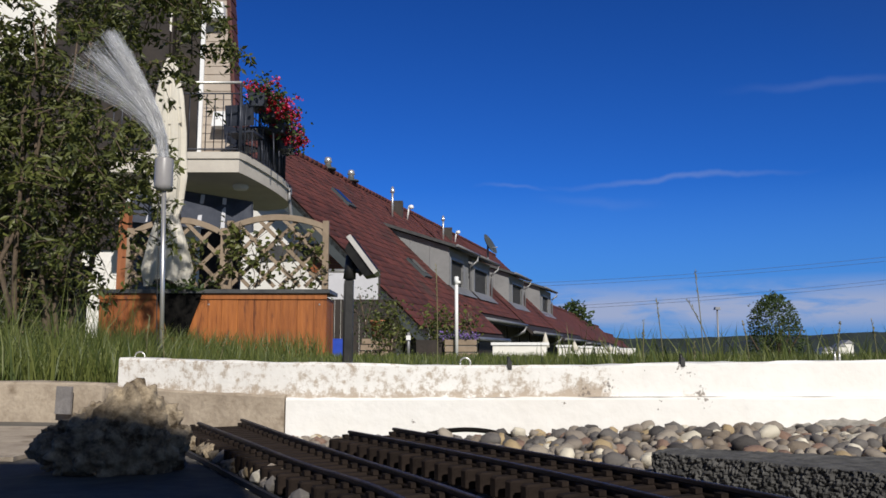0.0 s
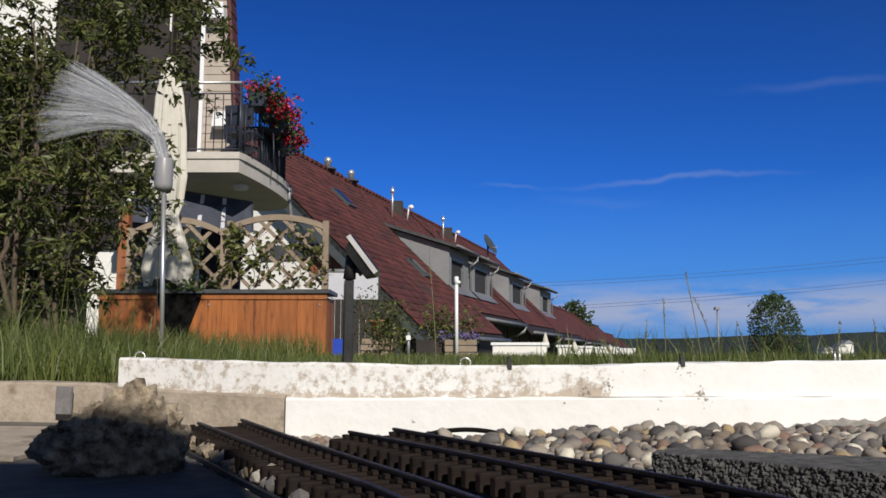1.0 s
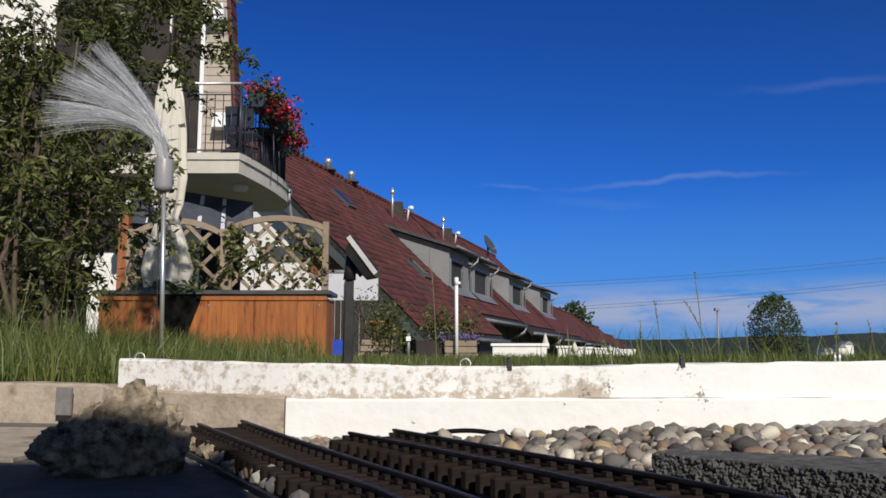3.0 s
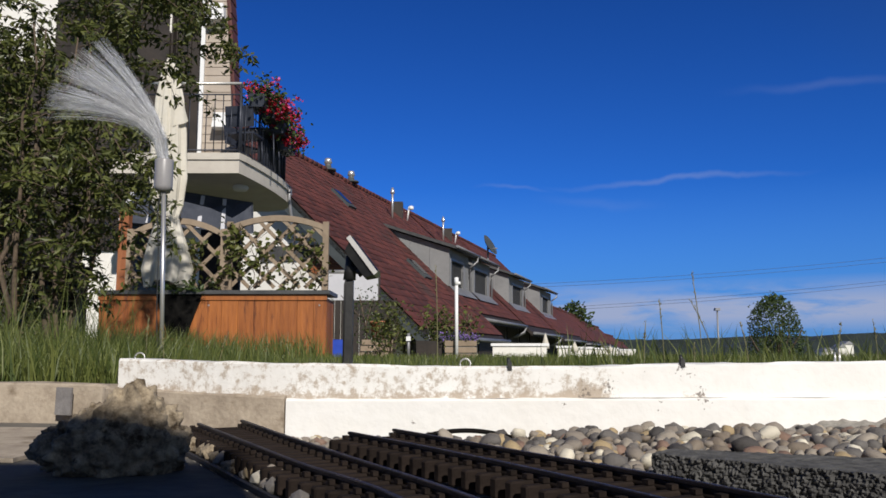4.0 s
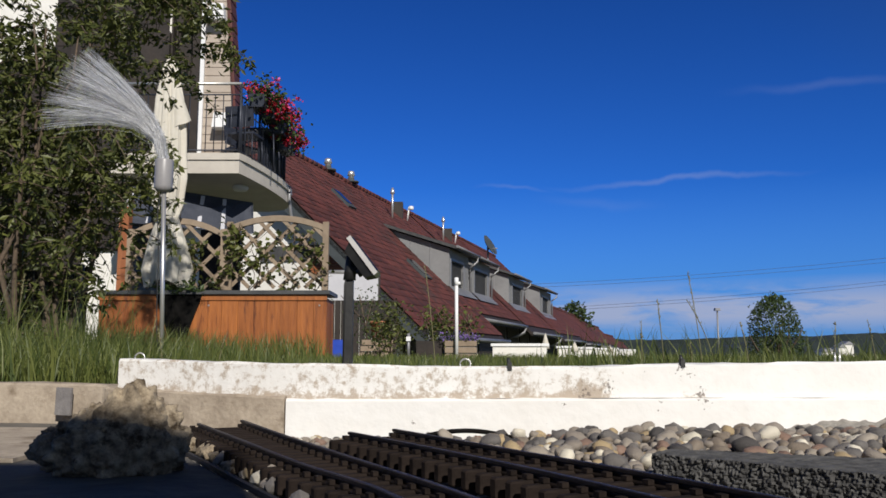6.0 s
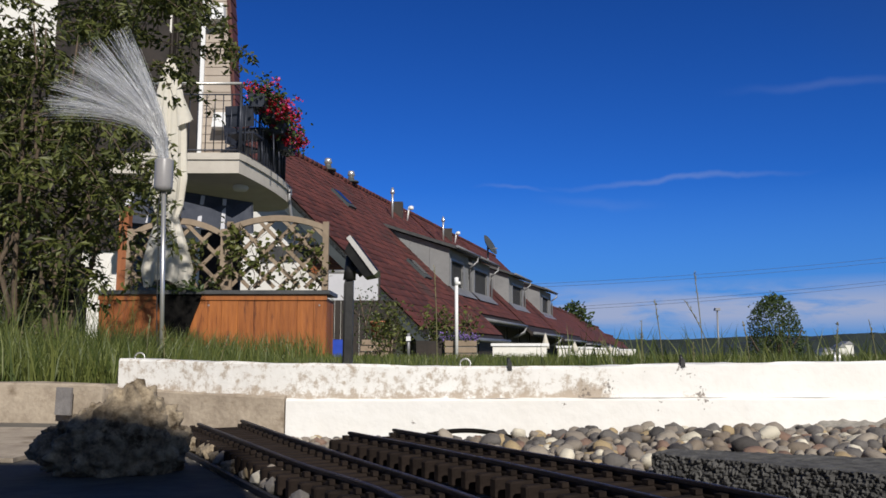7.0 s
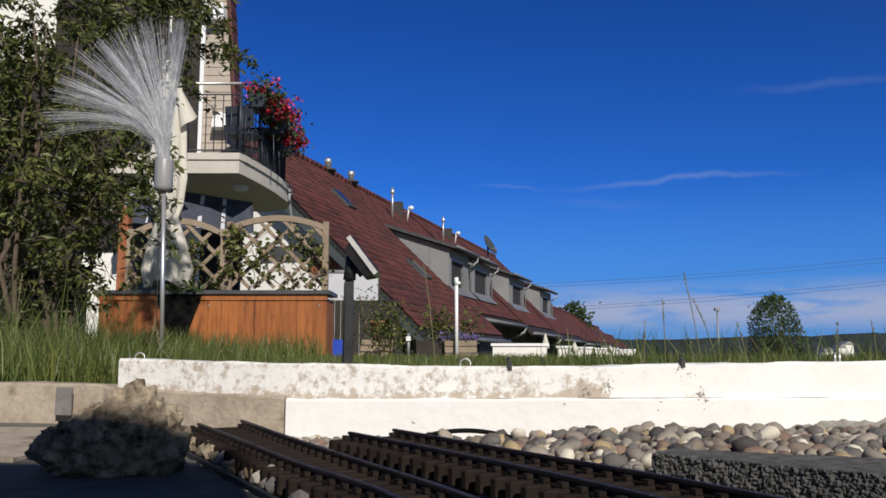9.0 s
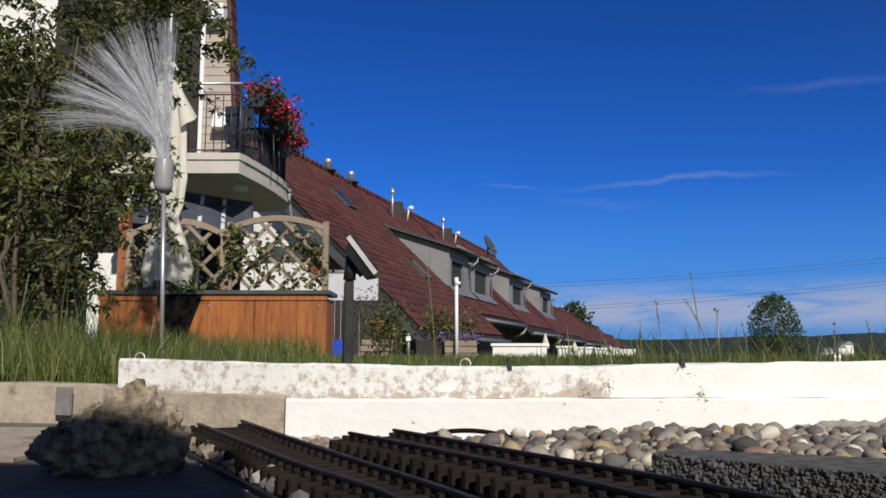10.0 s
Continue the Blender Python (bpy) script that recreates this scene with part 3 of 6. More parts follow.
def make_street_lamp():
    t = thing("street_lamp", (20.55, 60, -1.7), "tall pale street lamp with a dark square head", "street lamp")
    bm = bmesh.new()
    add_tube(bm, [(0, 0, 0), (0, 0, 4.9)], [0.09, 0.06], 8)
    part("pole", bm, M["zinc"], t)
    bm = bmesh.new()
    add_box(bm, (0, 0, 5.0), (0.42, 0.42, 0.2), taper=0.8)
    part("lamp_head", bm, M["iron"], t, bevel=0.02)


make_street_lamp()

# ---------------------------------------------------------------- row of houses
ROW = radians(16.4)
RD = Vector((math.sin(ROW), math.cos(ROW), 0))
RN = Vector((-math.cos(ROW), math.sin(ROW), 0))
RG = Vector((-0.97, 20.0, 0.70))
PITCH = 0.96
RIDGE = 6.9
# along the row from, to, step in height, foot of the slope, top of the slope
UNITS = [(1.4, 11.6, 0.0, 0.0, RIDGE), (11.6, 20.5, -0.05, 0.95, RIDGE), (20.5, 30.0, 0.0, 0.55, RIDGE), (30.0, 41.0, 0.04, 0.3, RIDGE),
         (41.0, 52.0, 0.0, 0.2, 2.9), (52.0, 64.0, 0.0, 0.1, 2.8), (64.0, 74.0, -0.1, 0.1, 2.3), (74.0, 84.0, -0.15, 0.0, 1.5), (84.0, 92.0, -0.2, 0.0, 0.8)]


def rp(s, r, z=0.0):
    """A place on the row's front roof slope: s along the row, r up from the eave, z above the slope."""
    return RG + RD * s + RN * r + Vector((0, 0, r * PITCH + z))


TILE_W, TILE_L = 0.30, 0.34


def tile_mesh():
    """One pantile, in its own space: x along the row, y up the slope."""
    bm = bmesh.new()
    prof = [(-0.5, 0.0), (-0.28, 0.022), (0.02, 0.03), (0.25, 0.012), (0.5, 0.008)]
    a = [bm.verts.new((x * TILE_W, 0, z + 0.016)) for x, z in prof]
    b = [bm.verts.new((x * TILE_W, TILE_L * 1.1, z)) for x, z in prof]
    c = [bm.verts.new((x * TILE_W, 0, z + 0.0)) for x, z in prof]
    for i in range(4):
        bm.faces.new([a[i], a[i + 1], b[i + 1], b[i]]).smooth = True
        bm.faces.new([c[i], c[i + 1], a[i + 1], a[i]])
    me = bpy.data.meshes.new("roof_tile")
    bm.to_mesh(me)
    bm.free()
    me.materials.append(M["tile"])
    return me


# along the row from, width, window from, window to
DORMERS = [(10.9, 3.0, 0.25, 2.1), (14.6, 3.3, 0.3, 2.7), (22.3, 4.2, 0.9, 3.6), (32.1, 4.6, 0.9, 3.4)]
D_R0, D_R1, D_Z = 1.95, 4.5, 4.15


def in_dormer(s, r):
    return any(a - 0.1 < s < a + b + 0.1 and D_R0 - 0.1 < r < D_R1 - 0.1 for a, b, _, _ in DORMERS)


def make_row():
    house = thing("row_house", (0, 0, 0), "terraced houses with dark red clay tile roofs and grey dormers", "house")
    slope = Vector((RN.x, RN.y, PITCH)).normalized()
    up = RD.cross(slope).normalized()
    if up.z < 0:
        up = -up
    basis = Matrix((RD, slope, up)).transposed().to_4x4()
    tm = tile_mesh()
    tv = [v.co.copy() for v in tm.vertices]
    tf = [tuple(p.vertices) for p in tm.polygons]
    rng = random.Random(21)
    near, verts, faces = [], [], []
    full = math.hypot(RIDGE, RIDGE * PITCH)
    rows = int(full / TILE_L)
    for a, b, dz, foot, top in UNITS:
        for i in range(int((b - a) / TILE_W)):
            for j in range(rows + 1):
                s = a + TILE_W * (i + 0.5)
                y = j * TILE_L
                r = y / full * RIDGE
                if not foot <= r <= top + 0.1:
                    continue
                if in_dormer(s, r):
                    continue
                m = Matrix.Translation(rp(s, r, dz + 0.04)) @ basis @ Matrix.Rotation(rng.uniform(-0.012, 0.012), 4, "Z") @ Matrix.Translation((0, 0, rng.uniform(0, 0.01)))
                if s < 5.0 and j < 18:
                    near.append(m)
                else:
                    k = len(verts)
                    verts += [m @ v for v in tv]
                    faces += [tuple(q + k for q in f) for f in tf]
    roof = part("roof", raw_mesh("roof", verts, faces, M["tile"]), M["tile"], house, "dark red-brown clay pantile roof")
    tagged(roof, kind="stuff")
    for m in near[:290]:
        part("roof_tile", tm, None, roof, m=m)
    # deck under the tiles, back slope
    for a, b, dz, foot, top in UNITS:
        bm = bmesh.new()
        p = [rp(a, foot - 0.15, dz), rp(b, foot - 0.15, dz), rp(b, top, dz), rp(a, top, dz)]
        add_prism(bm, p, (0, 0, -0.18))
        back = (RN * 6.5 + Vector((0, 0, -6.0))) * (top / RIDGE)
        add_prism(bm, [p[3], p[2], p[2] + back, p[3] + back], (0, 0, -0.18))
        part("roof_deck", bm, M["dark"], house)
        bm = bmesh.new()
        q0, q1 = rp(a, top, dz + 0.1), rp(b, top, dz + 0.1)
        n = int((b - a) / 0.4)
        for i in range(n):
            c0, c1 = q0.lerp(q1, i / n), q0.lerp(q1, (i + 1.08) / n)
            add_tube(bm, [c0, c1], [0.13, 0.115], 8)
        part("ridge_cap", bm, M["tile"], house)
        # gutter on the eave with bracket ends
        bm = bmesh.new()
        add_tube(bm, [rp(a, foot - 0.25, dz + 0.06), rp(b + 0.15, foot - 0.25, dz + 0.06)], 0.07, 8)
        e = rp(b - 0.2, foot - 0.25, dz)
        add_tube(bm, [e, e + Vector((-0.05, 0, -0.25)), e + RN * 0.5 + Vector((0, 0, -0.45)), e + RN * 0.9 + Vector((0, 0, -0.55)), e + RN * 0.9 + Vector((0, 0, -2.2))], 0.075, 8)
        part("gutter", bm, M["zinc"], house, "grey zinc gutter with a bent downpipe")
    # body under the roof
    base = -1.8
    bm = bmesh.new()
    a = UNITS[0][0] + 0.7
    for s0, s1, front, top in ((a, 40.7, 1.8, RIDGE - 0.05), (40.9, 63.8, 1.2, 2.7), (64.0, 83.8, 0.7, 1.4)):
        p = [rp(s0, front), rp(s0, top), rp(s0, top) + (RN * 5.4 + Vector((0, 0, -5.2))) * (top / RIDGE)]
        poly = [Vector((p[0].x, p[0].y, base)), p[0] - Vector((0, 0, 0.2)), p[1] - Vector((0, 0, 0.2)), p[2] - Vector((0, 0, 0.2)), Vector((p[2].x, p[2].y, base))]
        add_prism(bm, poly, RD * (s1 - s0))
    part("wall", bm, M["white"], house, "white rendered gable wall")
    # verge boards of the near gable
    bm = bmesh.new()
    s = UNITS[0][0]
    add_prism(bm, [rp(s, -0.2, -0.02), rp(s, RIDGE, -0.02), rp(s, RIDGE, -0.62), rp(s, -0.2, -0.4)], RD * 0.06)
    add_prism(bm, [rp(s + 0.07, -0.2, -0.35), rp(s + 0.07, RIDGE, -0.35), rp(s + 0.07, RIDGE, -0.42), rp(s + 0.07, -0.2, -0.42)], RD * 0.6)
    part("verge_board", bm, M["fascia"], house, "slate grey verge board")
    # attic window and terrace door in the gable
    for r, z0, z1, w, nm in ((4.25, 2.75, 3.2, 1.9, "gable_window"),):
        c = RG + RD * (a - 0.02) + RN * r
        bm = bmesh.new()
        add_prism(bm, [Vector((c.x, c.y, z0)) - RN * w / 2, Vector((c.x, c.y, z0)) + RN * w / 2, Vector((c.x, c.y, z1)) + RN * w / 2, Vector((c.x, c.y, z1)) - RN * w / 2], -RD * 0.04)
        g = part(nm, bm, M["shutter"], house, "dark louvred shutter")
    bm = bmesh.new()       # red-brown boards on the gable beside the terrace
    for k in range(4):
        c = RG + RD * (a - 0.03) + RN * 3.0
        z = 2.3 + 0.15 * k
        add_prism(bm, [Vector((c.x, c.y, z)) - RN * 0.85, Vector((c.x, c.y, z)) + RN * 0.6, Vector((c.x, c.y, z + 0.14)) + RN * 0.6, Vector((c.x, c.y, z + 0.14)) - RN * 0.85], -RD * 0.05)
    part("gable_boards", bm, M["redwood"], house, "red-brown boards on the gable")
    # dark sheets over the front wall stand in for the shade under the eaves
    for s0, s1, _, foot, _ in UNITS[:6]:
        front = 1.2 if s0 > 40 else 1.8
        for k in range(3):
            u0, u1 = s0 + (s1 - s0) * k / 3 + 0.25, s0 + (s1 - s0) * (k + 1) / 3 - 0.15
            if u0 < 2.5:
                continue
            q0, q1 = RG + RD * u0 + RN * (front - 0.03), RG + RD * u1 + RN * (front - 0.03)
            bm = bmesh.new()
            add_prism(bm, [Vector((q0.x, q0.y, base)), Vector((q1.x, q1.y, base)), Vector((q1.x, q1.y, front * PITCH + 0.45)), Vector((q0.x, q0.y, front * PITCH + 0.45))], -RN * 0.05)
            part("terrace_door", bm, M["dark"], house, "dark panel standing in for the shade under the eaves")
    for s, w, w0, w1 in DORMERS:
        dormer(house, s, w, w0, w1)
    # skylights
    for s0, s1, r0, r1 in ((7.3, 8.0, 4.7, 5.4), (7.9, 8.7, 2.0, 2.7)):
        bm = bmesh.new()
        add_prism(bm, [rp(s0, r0, 0.08), rp(s1, r0, 0.08), rp(s1, r1, 0.08), rp(s0, r1, 0.08)], up * 0.09)
        k = part("skylight", bm, M["fascia"], house, "dark framed skylight")
        bm = bmesh.new()
        add_prism(bm, [rp(s0 + 0.1, r0 + 0.08, 0.21), rp(s1 - 0.1, r0 + 0.08, 0.21), rp(s1 - 0.1, r1 - 0.08, 0.21), rp(s0 + 0.1, r1 - 0.08, 0.21)], up * 0.012)
        part("pane", bm, M["darkglass"], k)
    # things on the ridge: metal flue caps, brick stacks, small dishes
    for s, r in ((10.3, 6.9), (12.7, 6.9)):
        c = rp(s, r)
        bm = bmesh.new()
        add_lathe(bm, [(0.34, 0.1), (0.34, 0.17), (0.14, 0.2), (0.14, 0.3)], 12, c)
        st = part("flue", bm, M["fascia"], house)
        bm = bmesh.new()
        add_lathe(bm, [(0.14, 0.3), (0.11, 0.4), (0.17, 0.42), (0.13, 0.6), (0.06, 0.63)], 14, c)
        part("flue_cap", bm, M["steel"], st, "shiny metal flue cap")
    for s, back in ((16.8, 2.4), (25.5, 3.0)):
        c = rp(s, 6.2)
        bm = bmesh.new()
        add_box(bm, c + Vector((0, 0, -0.2)), (0.5, 0.6, 1.6))
        part("chimney", bm, M["dark"], house, "dark brick chimney stack", bevel=0.03)
        bm = bmesh.new()
        e = rp(s - back, 5.6)
        add_tube(bm, [e, e + Vector((0, 0, 1.3))], 0.05, 8)
        add_lathe(bm, [(0.02, 1.1), (0.1, 1.12), (0.1, 1.22), (0.04, 1.4)], 10, e)
        part("vent_pipe", bm, M["steel"], house, "slim metal vent pipe")
        bm = bmesh.new()
        e = rp(s + 0.8, 6.0)
        add_tube(bm, [e, e + Vector((0.1, -0.1, 0.7))], 0.04, 6)
        add_lathe(bm, [(0.09, 0.55), (0.13, 0.6), (0.11, 0.72), (0.03, 0.75)], 12, e + Vector((0.2, -0.1, 0)))
        part("vent_hood", bm, M["whitepaint"], house)
    e = rp(27.6, 4.3, 0.45)
    sat = thing("satellite_dish", e, "large grey satellite dish on the dormer roof", "satellite dish")
    bm = bmesh.new()
    prof = [(0.02, 0.0), (0.25, 0.03), (0.5, 0.1), (0.68, 0.2)]
    add_lathe(bm, prof, 24)
    part("dish", bm, M["fascia"], sat, m=Matrix.Translation((0, 0, 1.15)) @ Euler((radians(62), 0, radians(65))).to_matrix().to_4x4())
    bm = bmesh.new()
    add_tube(bm, [(0, 0, -0.4), (0, 0, 1.15)], 0.06, 8)
    add_tube(bm, [(0, 0, 1.0), (0.55, -0.35, 1.0)], 0.03, 6)
    part("bracket", bm, M["zinc"], sat)


def dormer(house, s, w, w0, w1):
    """A grey shed dormer with a shuttered window: side cheeks, front, tiled roof, gutter."""
    z_front0 = D_R0 * PITCH + RG.z
    top0, top1 = RG.z + D_Z - 0.7, RG.z + D_R1 * PITCH

    def at(ss, r, z):
        p = RG + RD * ss + RN * r
        return Vector((p.x, p.y, z))
    bm = bmesh.new()
    tri = [at(s, D_R0, z_front0 - 0.1), at(s, D_R1, top1), at(s, D_R0, top0)]
    add_prism(bm, tri, RD * 0.12)
    body = part("dormer", bm, M["dormer"], house, "grey panelled dormer")
    bm = bmesh.new()
    add_prism(bm, [p + RD * (w - 0.12) for p in tri], RD * 0.12)
    part("dormer_cheek", bm, M["dormer"], body)
    for f in (0.3, 0.62):
        bm = bmesh.new()
        r = D_R0 + (D_R1 - D_R0) * f
        add_prism(bm, [at(s - 0.012, r, r * PITCH + RG.z), at(s - 0.012, r + 0.03, r * PITCH + RG.z), at(s - 0.012, r + 0.03, top0 + (top1 - top0) * f), at(s - 0.012, r, top0 + (top1 - top0) * f)], RD * 0.01)
        part("joint_strip", bm, M["zinc"], body)
    bm = bmesh.new()
    zs, ze = z_front0 + 0.05, top0 - 0.45
    for a, b, z0, z1 in ((0.12, w0, z_front0 - 0.1, top0), (w1, w - 0.12, z_front0 - 0.1, top0), (w0, w1, ze, top0), (w0, w1, z_front0 - 0.1, zs)):
        add_prism(bm, [at(s + a, D_R0, z0), at(s + b, D_R0, z0), at(s + b, D_R0, z1), at(s + a, D_R0, z1)], RN * 0.12)
    part("dormer_front", bm, M["dormer"], body)
    bm = bmesh.new()
    n = 14
    for i in range(n):
        z = zs + (ze - zs) * (i + 0.5) / n
        add_prism(bm, [at(s + w0, D_R0 + 0.06, z - 0.04), at(s + w1, D_R0 + 0.06, z - 0.04), at(s + w1, D_R0 + 0.1, z + 0.03), at(s + w0, D_R0 + 0.1, z + 0.03)], (0, 0, 0.012))
    tagged(part("shutter", bm, M["shutter"], body, "dark lowered louvre blind"), kind="stuff")
    bm = bmesh.new()
    for a, b, z0, z1 in ((w0 - 0.1, w0, zs - 0.1, ze + 0.1), (w1, w1 + 0.1, zs - 0.1, ze + 0.1), (w0, w1, ze, ze + 0.1), (w0, w1, zs - 0.1, zs)):
        add_prism(bm, [at(s + a, D_R0 - 0.03, z0), at(s + b, D_R0 - 0.03, z0), at(s + b, D_R0 - 0.03, z1), at(s + a, D_R0 - 0.03, z1)], RN * 0.08)
    part("window_frame", bm, M["zinc"], body)
    bm = bmesh.new()
    add_prism(bm, [at(s - 0.25, D_R0 - 0.35, top0 - 0.06), at(s + w + 0.25, D_R0 - 0.35, top0 - 0.06), at(s + w + 0.25, D_R1 + 0.1, top1 + 0.08), at(s - 0.25, D_R1 + 0.1, top1 + 0.08)], (0, 0, 0.12))
    part("dormer_roof", bm, M["slate"], body)
    bm = bmesh.new()
    g0, g1 = at(s - 0.3, D_R0 - 0.42, top0 + 0.02), at(s + w + 0.3, D_R0 - 0.42, top0 + 0.02)
    add_tube(bm, [g0, g1], 0.055, 8)
    e = g1 - RD * 0.3
    add_tube(bm, [e, e + Vector((0, 0, -0.25)), e + RN * 0.35 + Vector((0, 0, -0.5)), at(s + w + 0.1, D_R0 - 0.06, top0 - 0.7), at(s + w + 0.1, D_R0 - 0.06, z_front0)], 0.05, 8)
    part("gutter", bm, M["zinc"], body)
    bm = bmesh.new()      # lead apron at the foot
    add_prism(bm, [rp(s - 0.1, D_R0 - 0.38, 0.12), rp(s + w + 0.1, D_R0 - 0.38, 0.12), rp(s + w + 0.1, D_R0, 0.12), rp(s - 0.1, D_R0, 0.12)], (0, 0, 0.02))
    part("apron", bm, M["zinc"], body)
    return body


make_row()


def make_terraces():
    """White parapets of the terraces before the row, only their tops in view."""
    for x, y, w, top in ((1.6, 26.0, 1.75, 0.44), (4.75, 33.5, 0.75, 0.42), (5.9, 37.0, 1.0, 0.4), (8.3, 44.0, 1.2, 0.4), (11.0, 52.0, 1.4, 0.35)):
        t = thing("terrace_wall", (x, y, -1.75), "white rendered terrace wall below the eaves", "garden wall", "terrace walls")
        bm = bmesh.new()
        add_box(bm, (w / 2, 0, (top + 1.6) / 2), (w, 0.2, top + 1.6))
        part("wall", bm, M["white"], t)
        bm = bmesh.new()
        add_box(bm, (w / 2, 0, top + 1.66), (w + 0.12, 0.3, 0.09))
        part("coping", bm, M["whitepaint"], t, bevel=0.015)


make_terraces()


def make_far_parasols():
    """Closed white parasols on the terraces below the eaves."""
    for x, y, z0, z1 in ((3.95, 31.0, 0.25, 0.8), (5.1, 31.2, 0.12, 0.48), (8.3, 40.0, 0.1, 0.42)):
        t = thing("terrace_parasol", (x, y, -1.75), "closed white parasol on a terrace below the eaves", "parasol", "terrace parasols")
        bm = bmesh.new()
        add_tube(bm, [(0, 0, 0), (0, 0, z1 + 1.8)], 0.03, 8)
        part("pole", bm, M["alu"], t)
        bm = bmesh.new()
        add_lathe(bm, [(0.16, z0 + 1.75), (0.13, z0 + 1.95), (0.09, (z0 + z1) / 2 + 1.8), (0.03, z1 + 1.75)], 14)
        part("canopy", bm, M["cloth"], t)


make_far_parasols()

# ---------------------------------------------------------------- the near house with its balcony


def make_house():
    house = thing("house", (0, 13.4, 0), "near house with beige siding and a curved balcony", "house")
    bm = bmesh.new()
    # upper wall: the balcony door's opening from x -4.75 to -4.2
    add_box(bm, (-8.2, 0.15, 3.6), (6.9, 0.3, 7.2))
    add_box(bm, (-4.475, 0.15, 1.4), (0.55, 0.3, 2.8))
    part("wall", bm, M["white"], house, "white rendered wall")
    bm = bmesh.new()
    add_prism(bm, [(-4.2, 0, 2.9), (-3.53, 0, 2.9), (-3.62, 0, 4.6), (-3.86, 0, 7.2), (-4.2, 0, 7.2)], (0, 0.3, 0))
    w = part("gable_wall", bm, M["siding"], house, "beige wall clad in horizontal boards")
    for i in range(28):
        z = 3.0 + i * 0.15
        x1 = -3.53 - 0.078 * (z - 2.9)
        bm = bmesh.new()
        add_box(bm, ((-4.14 + x1) / 2, -0.012, z), (x1 + 4.14, 0.02, 0.135), Matrix.Rotation(0.05, 3, "X"))
        part("board", bm, M["siding"], w)
    bm = bmesh.new()
    add_box(bm, (-4.18, -0.03, 4.9), (0.07, 0.05, 4.0))
    part("corner_trim", bm, M["whitepaint"], house)
    bm = bmesh.new()
    add_prism(bm, [(-3.53, -0.06, 2.9), (-3.49, -0.06, 2.9), (-3.83, -0.06, 7.3), (-3.87, -0.06, 7.3)], (0, 0.4, 0))
    vg = part("verge", bm, M["tile"], house, "dark red tiled roof edge")
    for i in range(16):
        bm = bmesh.new()
        z = 3.0 + i * 0.26
        add_box(bm, (-3.48 - 0.077 * (z - 2.9), 0.12, z), (0.04, 0.4, 0.25), Matrix.Rotation(-0.12, 3, "Y"))
        part("roof_tile", bm, M["tile"], vg)
    bm = bmesh.new()
    add_box(bm, (-4.475, 0.25, 4.3), (0.55, 0.05, 3.0))
    d = part("balcony_door", bm, M["dark"], house, "dark timber balcony door")
    bm = bmesh.new()
    for x in (-4.72, -4.48, -4.24):
        add_box(bm, (x, 0.2, 4.3), (0.05, 0.06, 3.0))
    part("door_frame", bm, M["dark"], d)
    # dark cover added so the wall end beside the door isn't sunlit white
    bm = bmesh.new()
    add_box(bm, (-4.735, 0.14, 5.0), (0.03, 0.3, 4.4))
    add_box(bm, (-4.46, 0.2, 6.5), (0.52, 0.1, 1.4))
    part("door_jamb", bm, M["dark"], house, "added dark cover over the sunlit wall end and above the door")
    # dark boards: timber higher up, below it a stand-in for shaded white wall
    bm = bmesh.new()
    for i in range(26):
        add_box(bm, (-5.77, -0.03, 1.9 + i * 0.2), (1.97, 0.05, 0.185), Matrix.Rotation(0.06, 3, "X"))
    part("timber_cladding", bm, M["dark"], house, "dark brown boarding, partly standing in for the gloom behind the shrub")
    # dark sheet stands in for the gloom seen through the shrub
    bm = bmesh.new()
    add_box(bm, (-7.8, -0.04, 2.55), (3.4, 0.06, 5.1))
    part("lower_cladding", bm, M["dark"], house, "dark brown boarding, partly standing in for the gloom behind the shrub")
    # dark panel stands in for the shaded patio wall below the balcony
    bm = bmesh.new()
    add_box(bm, (-4.33, 1.4, 1.36), (1.1, 0.14, 2.7))
    part("patio_door", bm, M["dark"], house, "dark panel standing in for the shaded patio wall under the balcony")
    bm = bmesh.new()
    add_box(bm, (-5.6, -0.05, 4.2), (1.7, 0.1, 2.9))
    part("shutter", bm, M["dark"], house, "dark timber shutters")
    # dark glass sheet low on the wall behind the left trellis
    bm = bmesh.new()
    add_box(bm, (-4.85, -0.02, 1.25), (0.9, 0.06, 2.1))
    part("terrace_door", bm, M["darkglass"], house, "dark glass panel low on the wall behind the trellis")
    bm = bmesh.new()
    add_box(bm, (-3.79, -0.16, 4.02), (0.26, 0.22, 0.26), taper=0.8)
    part("wall_lamp", bm, M["whitepaint"], house, "white box wall lamp", bevel=0.01)
    bm = bmesh.new()
    add_box(bm, (-3.92, -0.16, 5.95), (0.3, 0.22, 0.3), taper=0.8)
    part("wall_lamp", bm, M["whitepaint"], house, "white box wall lamp", bevel=0.01)
    # awning rolled half out under the balcony
    bm = bmesh.new()
    add_prism(bm, [(-4.6, -2.2, 1.95), (-3.0, -1.0, 1.95), (-3.05, -0.9, 2.45), (-4.65, -1.6, 2.6)], (0.02, 0.05, 0.03))
    aw = part("awning", bm, M["awning"], house, "dark blue striped awning")
    bm = bmesh.new()
    for i in range(5):
        f = i / 5
        p = Vector((-4.6 + 1.5 * f, -2.215 + 1.12 * f, 1.96))
        q = Vector((-4.64 + 1.5 * f, -1.63 + 0.66 * f, 2.59 - 0.14 * f))
        add_prism(bm, [p, p + Vector((0.05, 0.035, 0)), q + Vector((0.05, 0.022, 0.0)), q], (0.0, -0.012, 0.008))
    part("stripe", bm, M["screen"], aw)
    return house


HOUSE = make_house()


